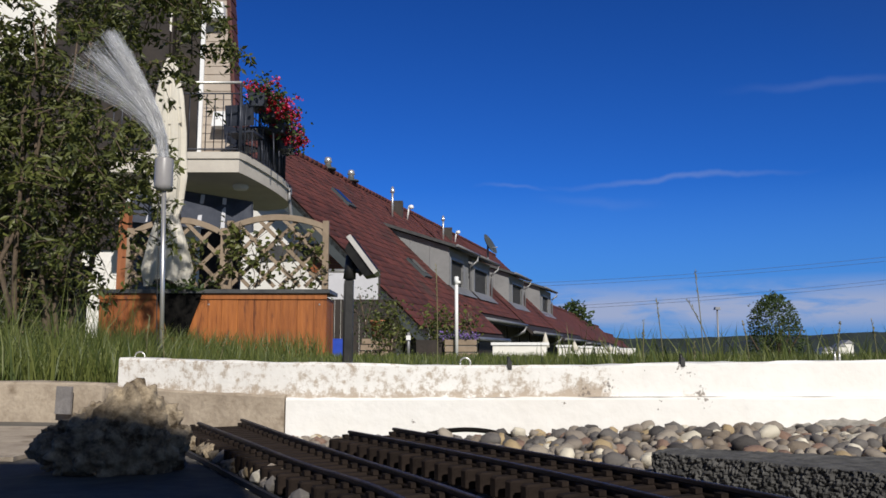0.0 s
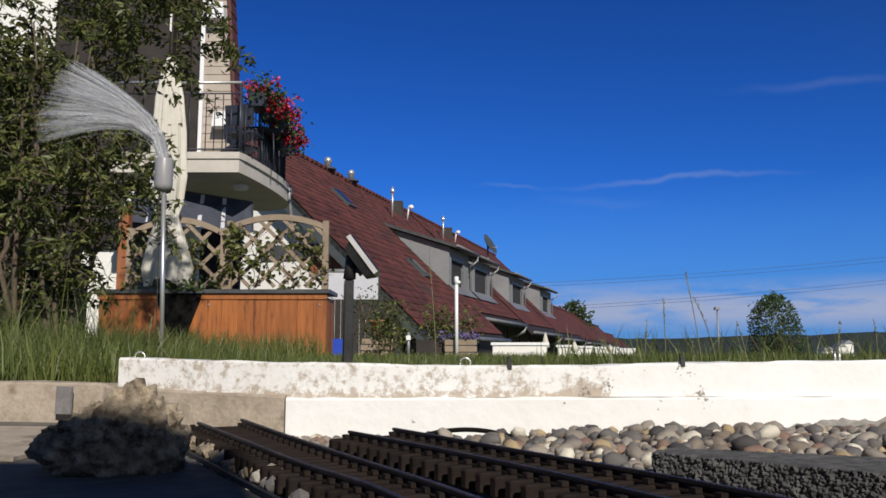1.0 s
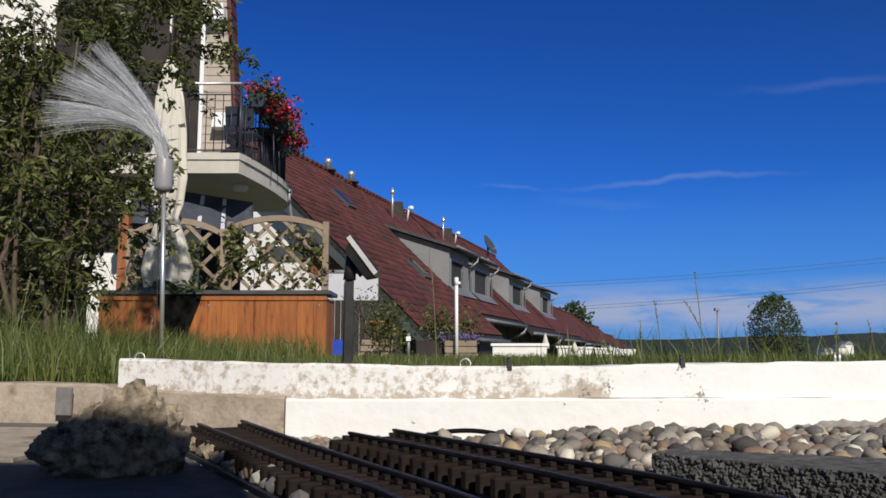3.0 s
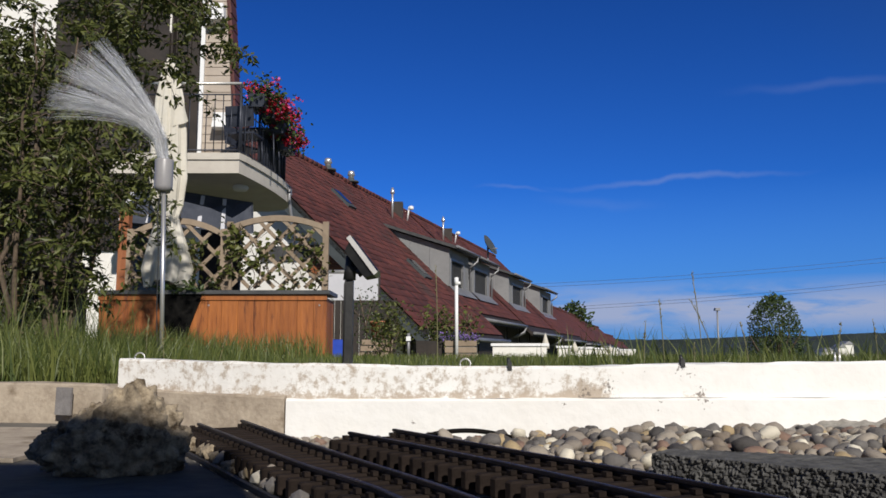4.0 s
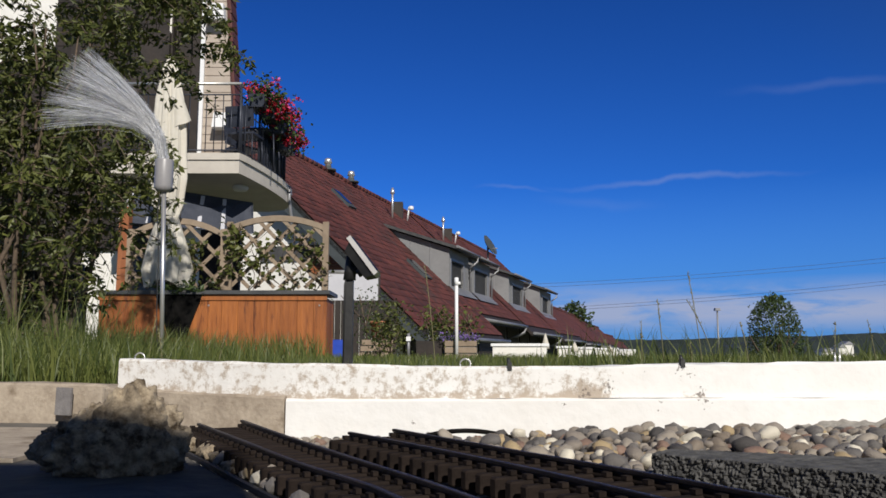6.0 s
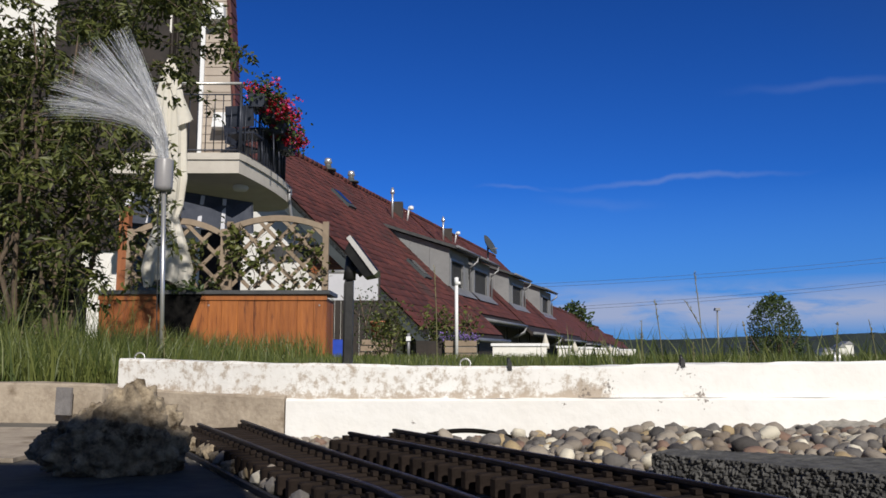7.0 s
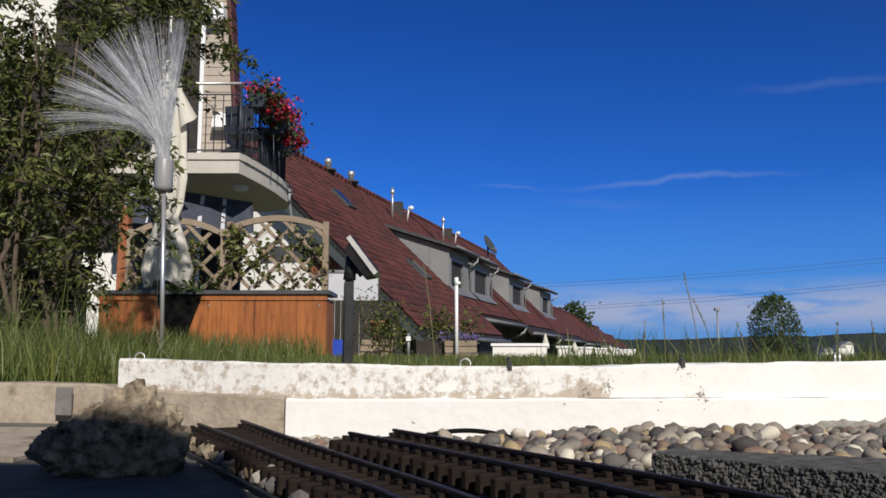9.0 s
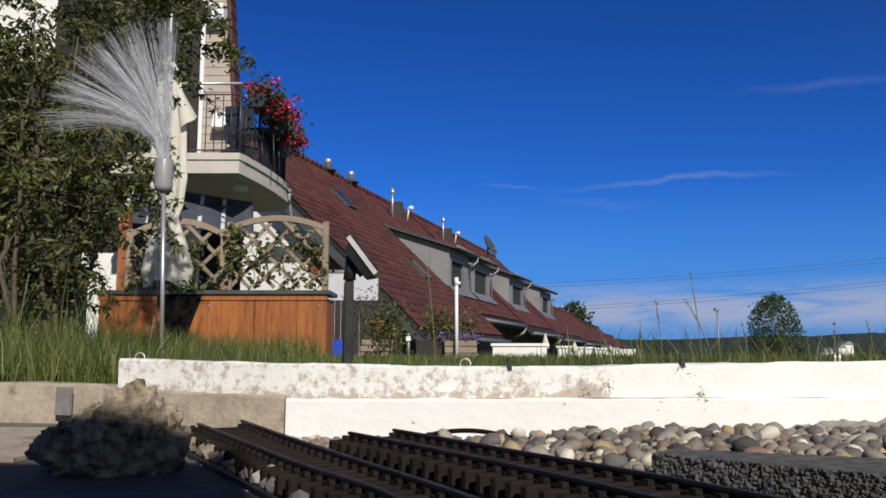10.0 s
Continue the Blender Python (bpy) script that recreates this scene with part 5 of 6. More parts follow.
FIB_BASE = Vector((0, 0, CUP.z - 0.045 + 0.076))
STRANDS, SEGS, SEG_L = 30, 6, 0.064
BEND = (0.22, 0.6, 0.85, 0.96, 1.02, 1.05)      # how far each piece has turned towards the strand's lean


def make_fibres():
    rng = random.Random(71)
    out = []
    for i in range(STRANDS):
        pieces = []
        n = 4 if i % 7 == 5 else rng.choice((12, 18, 26, 36))
        base = [(rng.gauss(0, 1), rng.gauss(0, 1)) for _ in range(n)]
        length = [rng.uniform(0.8, 1.0) for _ in range(n)]
        for k in range(SEGS):
            bm = bmesh.new()
            for (gx, gy), ln in zip(base, length):
                a, b = k / SEGS, (k + 1) / SEGS
                if a > ln:
                    continue
                b = min(b, ln + 0.02)
                ra, rb = 0.004 + 0.0052 * a ** 1.4, 0.004 + 0.0052 * b ** 1.4
                p = Vector((gx * ra, gy * ra, 0))
                q = Vector((gx * rb, gy * rb, (b - a) * SEGS * SEG_L * 1.03))
                add_tube(bm, [p, q], 0.00062 - 0.0003 * a, 3, caps=False)
            me = finish(bm, "fibre_strand", M["fibre"])
            pieces.append(tagged(part("fibre_strand", me, None, LAMP), kind="stuff"))
        out.append((pieces, rng.uniform(-1, 1), rng.uniform(0, 6.28)))
    return out


FIBRES = make_fibres()


def make_solar_panel():
    t = thing("solar_panel", (-0.176, 1.5, 0.045), "small solar panel tilted on a black post in the grass", "solar panel")
    bm = bmesh.new()
    add_box(bm, (0, 0, 0.105), (0.0155, 0.012, 0.21))
    part("post", bm, M["blackstrip"], t, bevel=0.002)
    bm = bmesh.new()
    add_tube(bm, [(-0.009, -0.004, 0), (-0.008, -0.006, 0.19), (0.0, 0, 0.235)], 0.002, 6)
    part("cable", bm, M["blackstrip"], t)
    bm = bmesh.new()
    add_tube(bm, [(0, 0, 0.2), (0.002, 0, 0.245)], [0.012, 0.009], 10)
    add_tube(bm, [(-0.008, 0, 0.215), (0.02, 0, 0.222)], 0.009, 10)
    part("joint", bm, M["blackstrip"], t)
    rot = Matrix.Rotation(radians(53), 3, "Y")
    c = Vector((0.0265, 0, 0.243))
    bm = bmesh.new()
    add_box(bm, c, (0.086, 0.075, 0.009), rot)
    body = part("panel", bm, M["alu"], t, "panel with a pale metal edge", bevel=0.0015)
    bm = bmesh.new()
    add_box(bm, c + rot @ Vector((0, 0, 0.006)), (0.078, 0.067, 0.003), rot)
    part("cells", bm, M["panelglass"], body)
    bm = bmesh.new()
    add_box(bm, c + rot @ Vector((0.004, 0, -0.013)), (0.062, 0.055, 0.017), rot, 1.25)
    add_tube(bm, [c + rot @ Vector((0.02, -0.01, -0.015)), c + rot @ Vector((0.02, -0.01, -0.028))], 0.008, 10)
    part("housing", bm, M["blackstrip"], body, bevel=0.002)


make_solar_panel()

# ---------------------------------------------------------------- small fittings on the low wall


def make_wall_fittings():
    def ring(x, y, z, r, name, lab):
        bm = bmesh.new()
        add_tube(bm, [(r * math.cos(a * math.pi / 9), 0, r * math.sin(a * math.pi / 9) + r * 0.5) for a in range(-2, 12)], 0.0011, 8)
        solid(name, bm, M["steel"], lab, "screw eye", "screw eyes", loc=(x, y, z))
    ring(-0.468, 1.245, 0.098, 0.0075, "screw_eye", "shiny steel screw eye on the low wall")
    ring(0.032, 1.16, 0.0895, 0.0075, "screw_eye", "shiny steel screw eye on the low wall")
    for x, y, z in ((0.095, 1.153, 0.0885), (0.346, 1.168, 0.0925)):
        bm = bmesh.new()
        add_box(bm, (0, 0, 0.002), (0.006, 0.01, 0.012))
        add_tube(bm, [(0, 0, 0.004), (-0.002, 0.001, 0.014)], [0.0035, 0.002], 8)
        solid("cable_clip", bm, M["blackstrip"], "small black clip on top of the low wall", "clip", "wall clips", bevel=0.001, loc=(x, y, z))
    for x in (0.6, 0.607):
        bm = bmesh.new()
        add_tube(bm, [(0, 0, 0), (0.0005, 0, 0.02)], [0.002, 0.0012], 8)
        solid("steel_pin", bm, M["steel"], "short shiny pin behind the low wall", "pin", "pins", loc=(x, 1.235, 0.09))


make_wall_fittings()

# ---------------------------------------------------------------- track bed
RAILS = {
    "a": ([(-0.296, 0.988), (-0.193, 0.794), (-0.11, 0.637), (-0.057, 0.551), (-0.024, 0.484), (0.07, 0.26)],
          [(-0.256, 1.037), (-0.163, 0.845), (-0.069, 0.661), (-0.026, 0.579), (0.012, 0.503), (0.115, 0.28)]),
    "b": ([(-0.101, 0.883), (-0.048, 0.80), (0.008, 0.709), (0.07, 0.602), (0.124, 0.498), (0.24, 0.26)],
          [(-0.055, 0.916), (0.009, 0.812), (0.071, 0.709), (0.131, 0.612), (0.184, 0.519), (0.3, 0.29)]),
}
RAIL_Z = 0.025


def sleeper_mesh():
    bm = bmesh.new()
    add_box(bm, (0, 0, -0.0155), (0.084, 0.0092, 0.0155))
    bmesh.ops.bevel(bm, geom=list(bm.edges), offset=0.0014, segments=1, affect="EDGES")
    for s in (-1, 1):
        add_box(bm, (s * 0.0275, 0, -0.0055), (0.0045, 0.006, 0.0035))
        add_box(bm, (s * 0.0185, 0, -0.0055), (0.0045, 0.006, 0.0035))
    me = finish(bm, "sleeper", M["sleeper"])
    return me


def make_track(key):
    left, right = RAILS[key]
    n = 90
    pl = spline([(x, y, RAIL_Z) for x, y in left], n)
    pr = spline([(x, y, RAIL_Z) for x, y in right], n)
    t = thing("model_railway_track", (0, 0, 0), "garden railway track with dark rails on brown plastic sleepers", "model railway track", "railway tracks")
    prof = [(-0.0024, -0.0006), (-0.0016, 0), (0.0016, 0), (0.0024, -0.0006), (0.0024, -0.0027), (0.0007, -0.0035), (0.0007, -0.0065), (0.0032, -0.0078), (0.0032, -0.009), (-0.0032, -0.009), (-0.0032, -0.0078), (-0.0007, -0.0065), (-0.0007, -0.0035), (-0.0024, -0.0027)]
    for line in (pl, pr):
        bm = bmesh.new()
        rings = []
        for i, p in enumerate(line):
            d = (line[min(i + 1, n - 1)] - line[max(i - 1, 0)]).normalized()
            s = Vector((d.y, -d.x, 0))
            rings.append([bm.verts.new(p + s * a + Vector((0, 0, b))) for a, b in prof])
        for r0, r1 in zip(rings, rings[1:]):
            for k in range(len(prof)):
                bm.faces.new([r0[k], r0[(k + 1) % len(prof)], r1[(k + 1) % len(prof)], r1[k]])
        bm.faces.new(rings[0])
        bm.faces.new(rings[-1][::-1])
        part("rail", bm, M["rail"], t)
    me = sleeper_mesh()
    rng = random.Random(81)
    acc, step = 0.004, 0.0214
    for i in range(n - 1):
        a, b = (pl[i] + pr[i]) / 2, (pl[i + 1] + pr[i + 1]) / 2
        seg = (b - a).length
        while acc < seg:
            f = acc / seg
            p = a.lerp(b, f)
            across = (pr[i].lerp(pr[i + 1], f) - pl[i].lerp(pl[i + 1], f))
            d = (b - a).normalized()
            side = Vector((-d.y, d.x, 0))
            gauge = abs(across.dot(side))
            ang = math.atan2(side.y, side.x)
            ob = part("sleeper", me, None, t, m=Matrix.Translation(p) @ Matrix.Rotation(ang + rng.gauss(0, 0.01), 4, "Z") @ Matrix.Diagonal((gauge / 0.046, 1, 1, 1)))
            acc += step
        acc -= seg


make_track("a")
make_track("b")


def pebble_meshes(k=10):
    rng = random.Random(91)
    out = []
    for j in range(k):
        bm = bmesh.new()
        bmesh.ops.create_icosphere(bm, subdivisions=2, radius=1.0)
        off = Vector((rng.uniform(0, 50), rng.uniform(0, 50), 0))
        for v in bm.verts:
            q = v.co.normalized()
            v.co = q * (1 + 0.36 * noise.noise(q * 1.1 + off) + 0.17 * noise.noise(q * 2.3 + off) + 0.04 * noise.noise(q * 6 + off))
        for f in bm.faces:
            f.smooth = True
        out.append(finish(bm, "pebble", M["pebble"]))
    return out


def bed_height(x, y):
    """The pebble bed, banked up to the low wall on the +x side."""
    return -0.011 + 0.009 * max(0, min(1, (x - 0.12) / 0.15)) * max(0, min(1, (y - 0.8) / 0.2))


def on_track(x, y, m):
    return any(abs_dist(key, x, y) < m for key in RAILS)


CENTRE = {k: [(a + b) / 2 for a, b in zip(spline([(x, y, 0) for x, y in v[0]], 40), spline([(x, y, 0) for x, y in v[1]], 40))] for k, v in RAILS.items()}


def abs_dist(key, x, y):
    p = Vector((x, y, 0))
    return min((q - p).length for q in CENTRE[key])


def make_pebbles():
    rng = random.Random(101)
    meshes = pebble_meshes()
    bed = thing("pebble_bed", (0, 0, 0), "loose rounded river pebbles along the low white wall", "pebbles", kind="structure")
    bm = bmesh.new()
    xs = [-0.36 + i * 0.06 for i in range(30)]
    ysv = [0.1 + j * 0.06 for j in range(19)]
    for i in range(len(xs) - 1):
        for j in range(len(ysv) - 1):
            q = [(xs[i], ysv[j]), (xs[i + 1], ysv[j]), (xs[i + 1], ysv[j + 1]), (xs[i], ysv[j + 1])]
            if all(x > -0.345 + (1.0 - y) * 0.55 for x, y in q):
                bm.faces.new([bm.verts.new((x, y, bed_height(x, y) - 0.004)) for x, y in q])
    bmesh.ops.remove_doubles(bm, verts=bm.verts, dist=0.0005)
    part("ballast_soil", bm, M["soil"], bed)
    placed = []
    spots = []
    for _ in range(16000):
        x, y = rng.uniform(-0.34, 1.15), rng.uniform(0.62, 1.2)
        wall = 1.128 + (max(0, x - 0.2)) ** 2 * 0.35 if x > -0.23 else 1.17
        if y > wall - 0.005 or x < -0.33 + (1.0 - y) * 0.55:
            continue
        on_t = on_track(x, y, 0.056)
        paver = x > 0.17 and y < 0.775 - (x - 0.212) * 0.42 + 0.012
        if paver or (x > 0.42 and y > 1.1 + (x - 0.35) * 0.19):
            continue
        big = x > -0.02 and y > 0.82 and not on_t
        r = 0.005 + 0.0088 * rng.random() ** 1.8 if big else rng.uniform(0.004, 0.0085)
        if on_t and rng.random() < 0.5:
            continue
        if any((x - a) ** 2 + (y - b) ** 2 < (0.7 * (r + c)) ** 2 for a, b, c in placed):
            continue
        placed.append((x, y, r))
    rest_v, rest_f = [], []
    placed.sort(key=lambda p: -p[2])
    for i, (x, y, r) in enumerate(placed):
        me = rng.choice(meshes)
        on_t = on_track(x, y, 0.056)
        z = bed_height(x, y) + (r * 0.35 if not on_t else 0.0)
        if not on_t and rng.random() < 0.3 and x > 0.05:
            z += r * 0.55
        m = Matrix.LocRotScale((x, y, z), Euler((rng.uniform(-0.5, 0.5), rng.uniform(-0.5, 0.5), rng.uniform(0, 6.28))), (r * rng.uniform(0.95, 1.35), r * rng.uniform(0.8, 1.05), r * rng.uniform(0.6, 0.95)))
        if i < 300:
            part("pebble", me, None, bed, m=m)
        else:
            k = len(rest_v)
            rest_v += [m @ v.co for v in me.vertices]
            rest_f += [tuple(q + k for q in p.vertices) for p in me.polygons]
    tops = [p for p in placed if p[0] > 0.0 and p[1] > 0.86 and not on_track(p[0], p[1], 0.07)]
    for _ in range(130):                       # a loose second layer
        x, y, r = rng.choice(tops)
        r = rng.uniform(0.006, 0.0115)
        m = Matrix.LocRotScale((x + rng.gauss(0, 0.008), min(y, 1.11), bed_height(x, y) + 0.0085), Euler((rng.uniform(-0.9, 0.9), rng.uniform(-0.9, 0.9), rng.uniform(0, 6.28))), (r * 1.25, r * 0.9, r * 0.75))
        me = rng.choice(meshes)
        k = len(rest_v)
        rest_v += [m @ v.co for v in me.vertices]
        rest_f += [tuple(q + k for q in p.vertices) for p in me.polygons]
    if rest_v:
        tagged(part("gravel", raw_mesh("gravel", rest_v, rest_f, M["pebble"], True), None, bed), kind="stuff")


make_pebbles()


def make_paver():
    """A rough dark concrete block in the bed, its broken face to the track."""
    rng = random.Random(111)
    bm = bmesh.new()
    a, b = Vector((0.187, 0.735, 0)), Vector((0.50, 0.45, 0))
    a2, b2 = Vector((0.212, 0.765, 0)), Vector((0.72, 0.55, 0))
    n, rows = 420, 22
    d = (b - a).normalized()
    back = Vector((-d.y, d.x, 0))
    grid = []
    for i in range(n + 1):
        p = a.lerp(b, i / n)
        col = []
        for j in range(rows + 1):
            z = -0.006 + 0.026 * j / rows
            rough = 0.003 * noise.noise(Vector((p.x * 200, p.y * 200, z * 200))) + 0.0035 * noise.noise(Vector((p.x * 480, p.y * 480, z * 480)))
            col.append(bm.verts.new(p + Vector((0, 0, z + (0.0012 * noise.noise(p * 90) if j == rows else 0))) + back * rough))
        for j in range(1, 9):
            q = (p + back * 0.002).lerp(a2.lerp(b2, i / n), j / 8)
            col.append(bm.verts.new(q + Vector((0, 0, 0.0205 + 0.0008 * noise.noise(q * 160) + 0.0008 * noise.noise(q * 420)))))
        grid.append(col)
    for c0, c1 in zip(grid, grid[1:]):
        for j in range(len(c0) - 1):
            bm.faces.new([c0[j], c1[j], c1[j + 1], c0[j + 1]])
    bm.faces.new([grid[0][0], *[v for v in grid[0][1:]]])
    solid("paving_block", bm, M["lava"], "dark rough-faced concrete block among the pebbles", "concrete block")


make_paver()


def make_rock():
    bm = bmesh.new()
    bmesh.ops.create_icosphere(bm, subdivisions=6, radius=1.0)
    for v in bm.verts:
        q = v.co.normalized()
        hump = math.exp(-((q.x - 0.32) / 0.52) ** 2)
        up = math.copysign(abs(q.z) ** 0.7, q.z)               # steep sides, a broken top
        p = Vector((q.x * 0.067, q.y * 0.034 + q.x * 0.008, up * (0.026 + 0.031 * hump)))
        p *= 1 + 0.16 * noise.noise(q * 1.6 + Vector((3, 1, 7)))
        knob = noise.voronoi(p * 70)[0]
        fine = noise.voronoi(p * 170)[0]
        p += q * (0.012 * (0.5 - min(0.8, knob[0])) + 0.006 * (0.45 - min(0.8, fine[0])) + 0.0035 * noise.noise(p * 120) + 0.002 * noise.noise(p * 380))
        if p.z < -0.024:
            p.z = -0.024 + (p.z + 0.024) * 0.15
        v.co = p
    for f in bm.faces:
        f.smooth = True
    solid("rock", bm, M["rock"], "knobbly beige tufa rock beside the railway track", "rock", loc=(-0.306, 0.757, 0.024))
    # small angular stones between rock and track
    rng = random.Random(121)
    for i in range(56):
        u = rng.random()
        x = -0.345 + 0.235 * u + rng.uniform(0.008, 0.026)
        y = 1.0 - 0.42 * u + rng.uniform(-0.004, 0.008)
        r = rng.uniform(0.005, 0.0125)
        bm = bmesh.new()
        bmesh.ops.create_icosphere(bm, subdivisions=1, radius=r)
        for v in bm.verts:
            v.co *= rng.uniform(0.65, 1.25)
            v.co.z *= 0.75
        solid("stone", bm, M["pebble"] if i % 3 else M["rock"], "small angular pale stone beside the track", "stone", "angular stones", bevel=0.0008, loc=(x, y, r * 0.65))


make_rock()


def make_soil_mound():
    """A low heap of grey sandy soil against the wall."""
    bm = bmesh.new()
    nx, ny = 70, 16
    vs = []
    for i in range(nx + 1):
        for j in range(ny + 1):
            u, v = i / nx, j / ny
            x = 0.4 + 0.6 * u
            wall = 1.15 + max(0, x - 0.35) * 0.19
            y = wall - 0.09 + 0.1 * v
            z = -0.012 + 0.025 * v ** 0.6 * min(1, u * 4) + 0.007 * noise.noise(Vector((x * 45, y * 45, 0))) + 0.006 * noise.noise(Vector((x * 150, y * 150, 2)))
            vs.append(bm.verts.new((x, y, z)))
    for i in range(nx):
        for j in range(ny):
            k = i * (ny + 1) + j
            bm.faces.new([vs[k], vs[k + ny + 1], vs[k + ny + 2], vs[k + 1]]).smooth = True
    solid("soil_mound", bm, M["soil"], "low heap of grey sandy soil against the wall", "soil", kind="structure")


make_soil_mound()


def make_hose():
    bm = bmesh.new()
    add_tube(bm, spline([(-0.04, 1.1, -0.006), (0.0, 1.1, 0.003), (0.04, 1.1, 0.005), (0.08, 1.09, 0.0), (0.13, 1.05, -0.012)], 24), 0.0032, 10)
    solid("hose", bm, M["blackpot"], "black hose lying among the pebbles", "hose")


make_hose()

# ---------------------------------------------------------------- grass and stalks


def blades(rng, spots, hmin, hmax, wid):
    verts, faces = [], []
    for x, y, z in spots:
        h = rng.uniform(hmin, hmax)
        a = rng.uniform(0, 6.28)
        bend = rng.uniform(0.1, 0.6) * h
        dx, dy = math.cos(a) * bend, math.sin(a) * bend
        b = rng.uniform(0, 6.28)
        sx, sy = math.cos(b) * wid, math.sin(b) * wid
        k = len(verts)
        verts += [(x - sx, y - sy, z), (x + sx, y + sy, z), (x + dx * 0.3 - sx * 0.8, y + dy * 0.3 - sy * 0.8, z + h * 0.55), (x + dx * 0.3 + sx * 0.8, y + dy * 0.3 + sy * 0.8, z + h * 0.55), (x + dx, y + dy, z + h)]
        faces += [(k, k + 1, k + 3, k + 2), (k + 2, k + 3, k + 4)]
    return verts, faces


def make_grass():
    rng = random.Random(131)
    sets = []
    near = [(rng.uniform(-1.3, 1.4), 1.29 + abs(rng.gauss(0, 0.45)) + max(0, 0.05 + 0.25 * 0) , 0.05) for _ in range(9000)]
    near = [(x, y + (0.07 + max(0, x - 0.3) * 0.15 if x > -0.5 else 0.03), z) for x, y, z in near]
    sets.append(blades(rng, [p for p in near if p[0] < -0.45], 0.03, 0.08, 0.0011))
    sets.append(blades(rng, [p for p in near if -0.45 <= p[0] < 0.25], 0.015, 0.058, 0.0011))
    sets.append(blades(rng, [p for p in near if p[0] >= 0.25], 0.025, 0.07, 0.0012))
    sets.append(blades(rng, [p for p in near if p[0] >= 0.25][::9], 0.07, 0.125, 0.0016))
    left = [(rng.uniform(-1.6, -0.52), 1.36 + rng.random() ** 1.5 * 1.6, 0.05) for _ in range(5200)]
    sets.append(blades(rng, left, 0.04, 0.125, 0.0013))
    mid = [(rng.uniform(-6, 5), rng.uniform(2.2, 9.5), 0.045) for _ in range(13000)]
    sets.append(blades(rng, mid, 0.025, 0.07, 0.003))
    tall = [(rng.uniform(-4.8, -2.6), rng.uniform(4.5, 9.4), 0.045) for _ in range(3200)]
    sets.append(blades(rng, tall, 0.1, 0.36, 0.004))
    tuft = [(rng.gauss(-1.05, 0.14), rng.uniform(2.5, 3.5), 0.045) for _ in range(420)]
    sets.append(blades(rng, tuft, 0.08, 0.17, 0.002))
    rank = [(rng.uniform(-1.85, -1.15), rng.uniform(2.6, 3.4), 0.045) for _ in range(480)]
    sets.append(blades(rng, rank, 0.1, 0.27, 0.002))
    weeds = [(rng.uniform(-1.9, -1.2), rng.uniform(2.6, 3.3), 0.045) for _ in range(170)]
    sets.append(blades(rng, weeds, 0.18, 0.42, 0.0017))
    front = [(rng.uniform(-3.6, -1.4), rng.uniform(8.6, 10.2), 0.045) for _ in range(900)]
    sets.append(blades(rng, front, 0.12, 0.34, 0.005))
    verts, faces = [], []
    for v, f in sets:
        k = len(verts)
        verts += v
        faces += [tuple(q + k for q in p) for p in f]
    tagged(new("grass", raw_mesh("grass", verts, faces, M["grass"])), "uncut green grass behind the low wall", "grass", kind="stuff")


make_grass()
STALKS = []


def make_stalks():
    rng = random.Random(141)
    for x, y, h, lean in ((0.413, 1.5, 0.165, -0.004), (0.5, 1.55, 0.22, -0.015), (0.51, 1.5, 0.165, -0.045), (0.36, 1.45, 0.12, 0.006), (0.33, 1.5, 0.085, -0.03), (0.59, 1.55, 0.12, -0.012),
                          (0.755, 1.55, 0.12, 0.012), (0.81, 1.5, 0.125, -0.008), (-0.012, 1.6, 0.235, -0.008), (0.46, 1.48, 0.08, 0.0), (-0.55, 1.5, 0.13, 0.01), (-0.9, 1.7, 0.23, 0.02), (-0.5, 1.45, 0.11, -0.01), (-0.42, 1.5, 0.1, 0.02)):
        t = thing("grass_stalk", (x, y, 0.045), "tall dry seed stalk rising out of the grass", "grass stalk", "grass stalks")
        bm = bmesh.new()
        pts = [(lean * (i / 6) ** 2, 0, h * i / 6) for i in range(7)]
        add_tube(bm, pts, [0.0009] * 6 + [0.0005], 5)
        part("stem", bm, M["straw"], t)
        c = [Vector((lean * (u) ** 2, 0, h * u)) + Vector((rng.gauss(0, 0.0006), rng.gauss(0, 0.0006), 0)) for u in [0.7 + 0.3 * rng.random() for _ in range(26)]]
        v, f = leaf_cloud(rng, c, [rng.uniform(0.004, 0.007) for _ in c], 0.16, -1.6)
        part("seed_head", raw_mesh("seed_head", v, f, M["straw"]), None, t)
        STALKS.append((t, rng.uniform(0, 6.28)))


make_stalks()

# ---------------------------------------------------------------- shrubs
BRANCHES = []


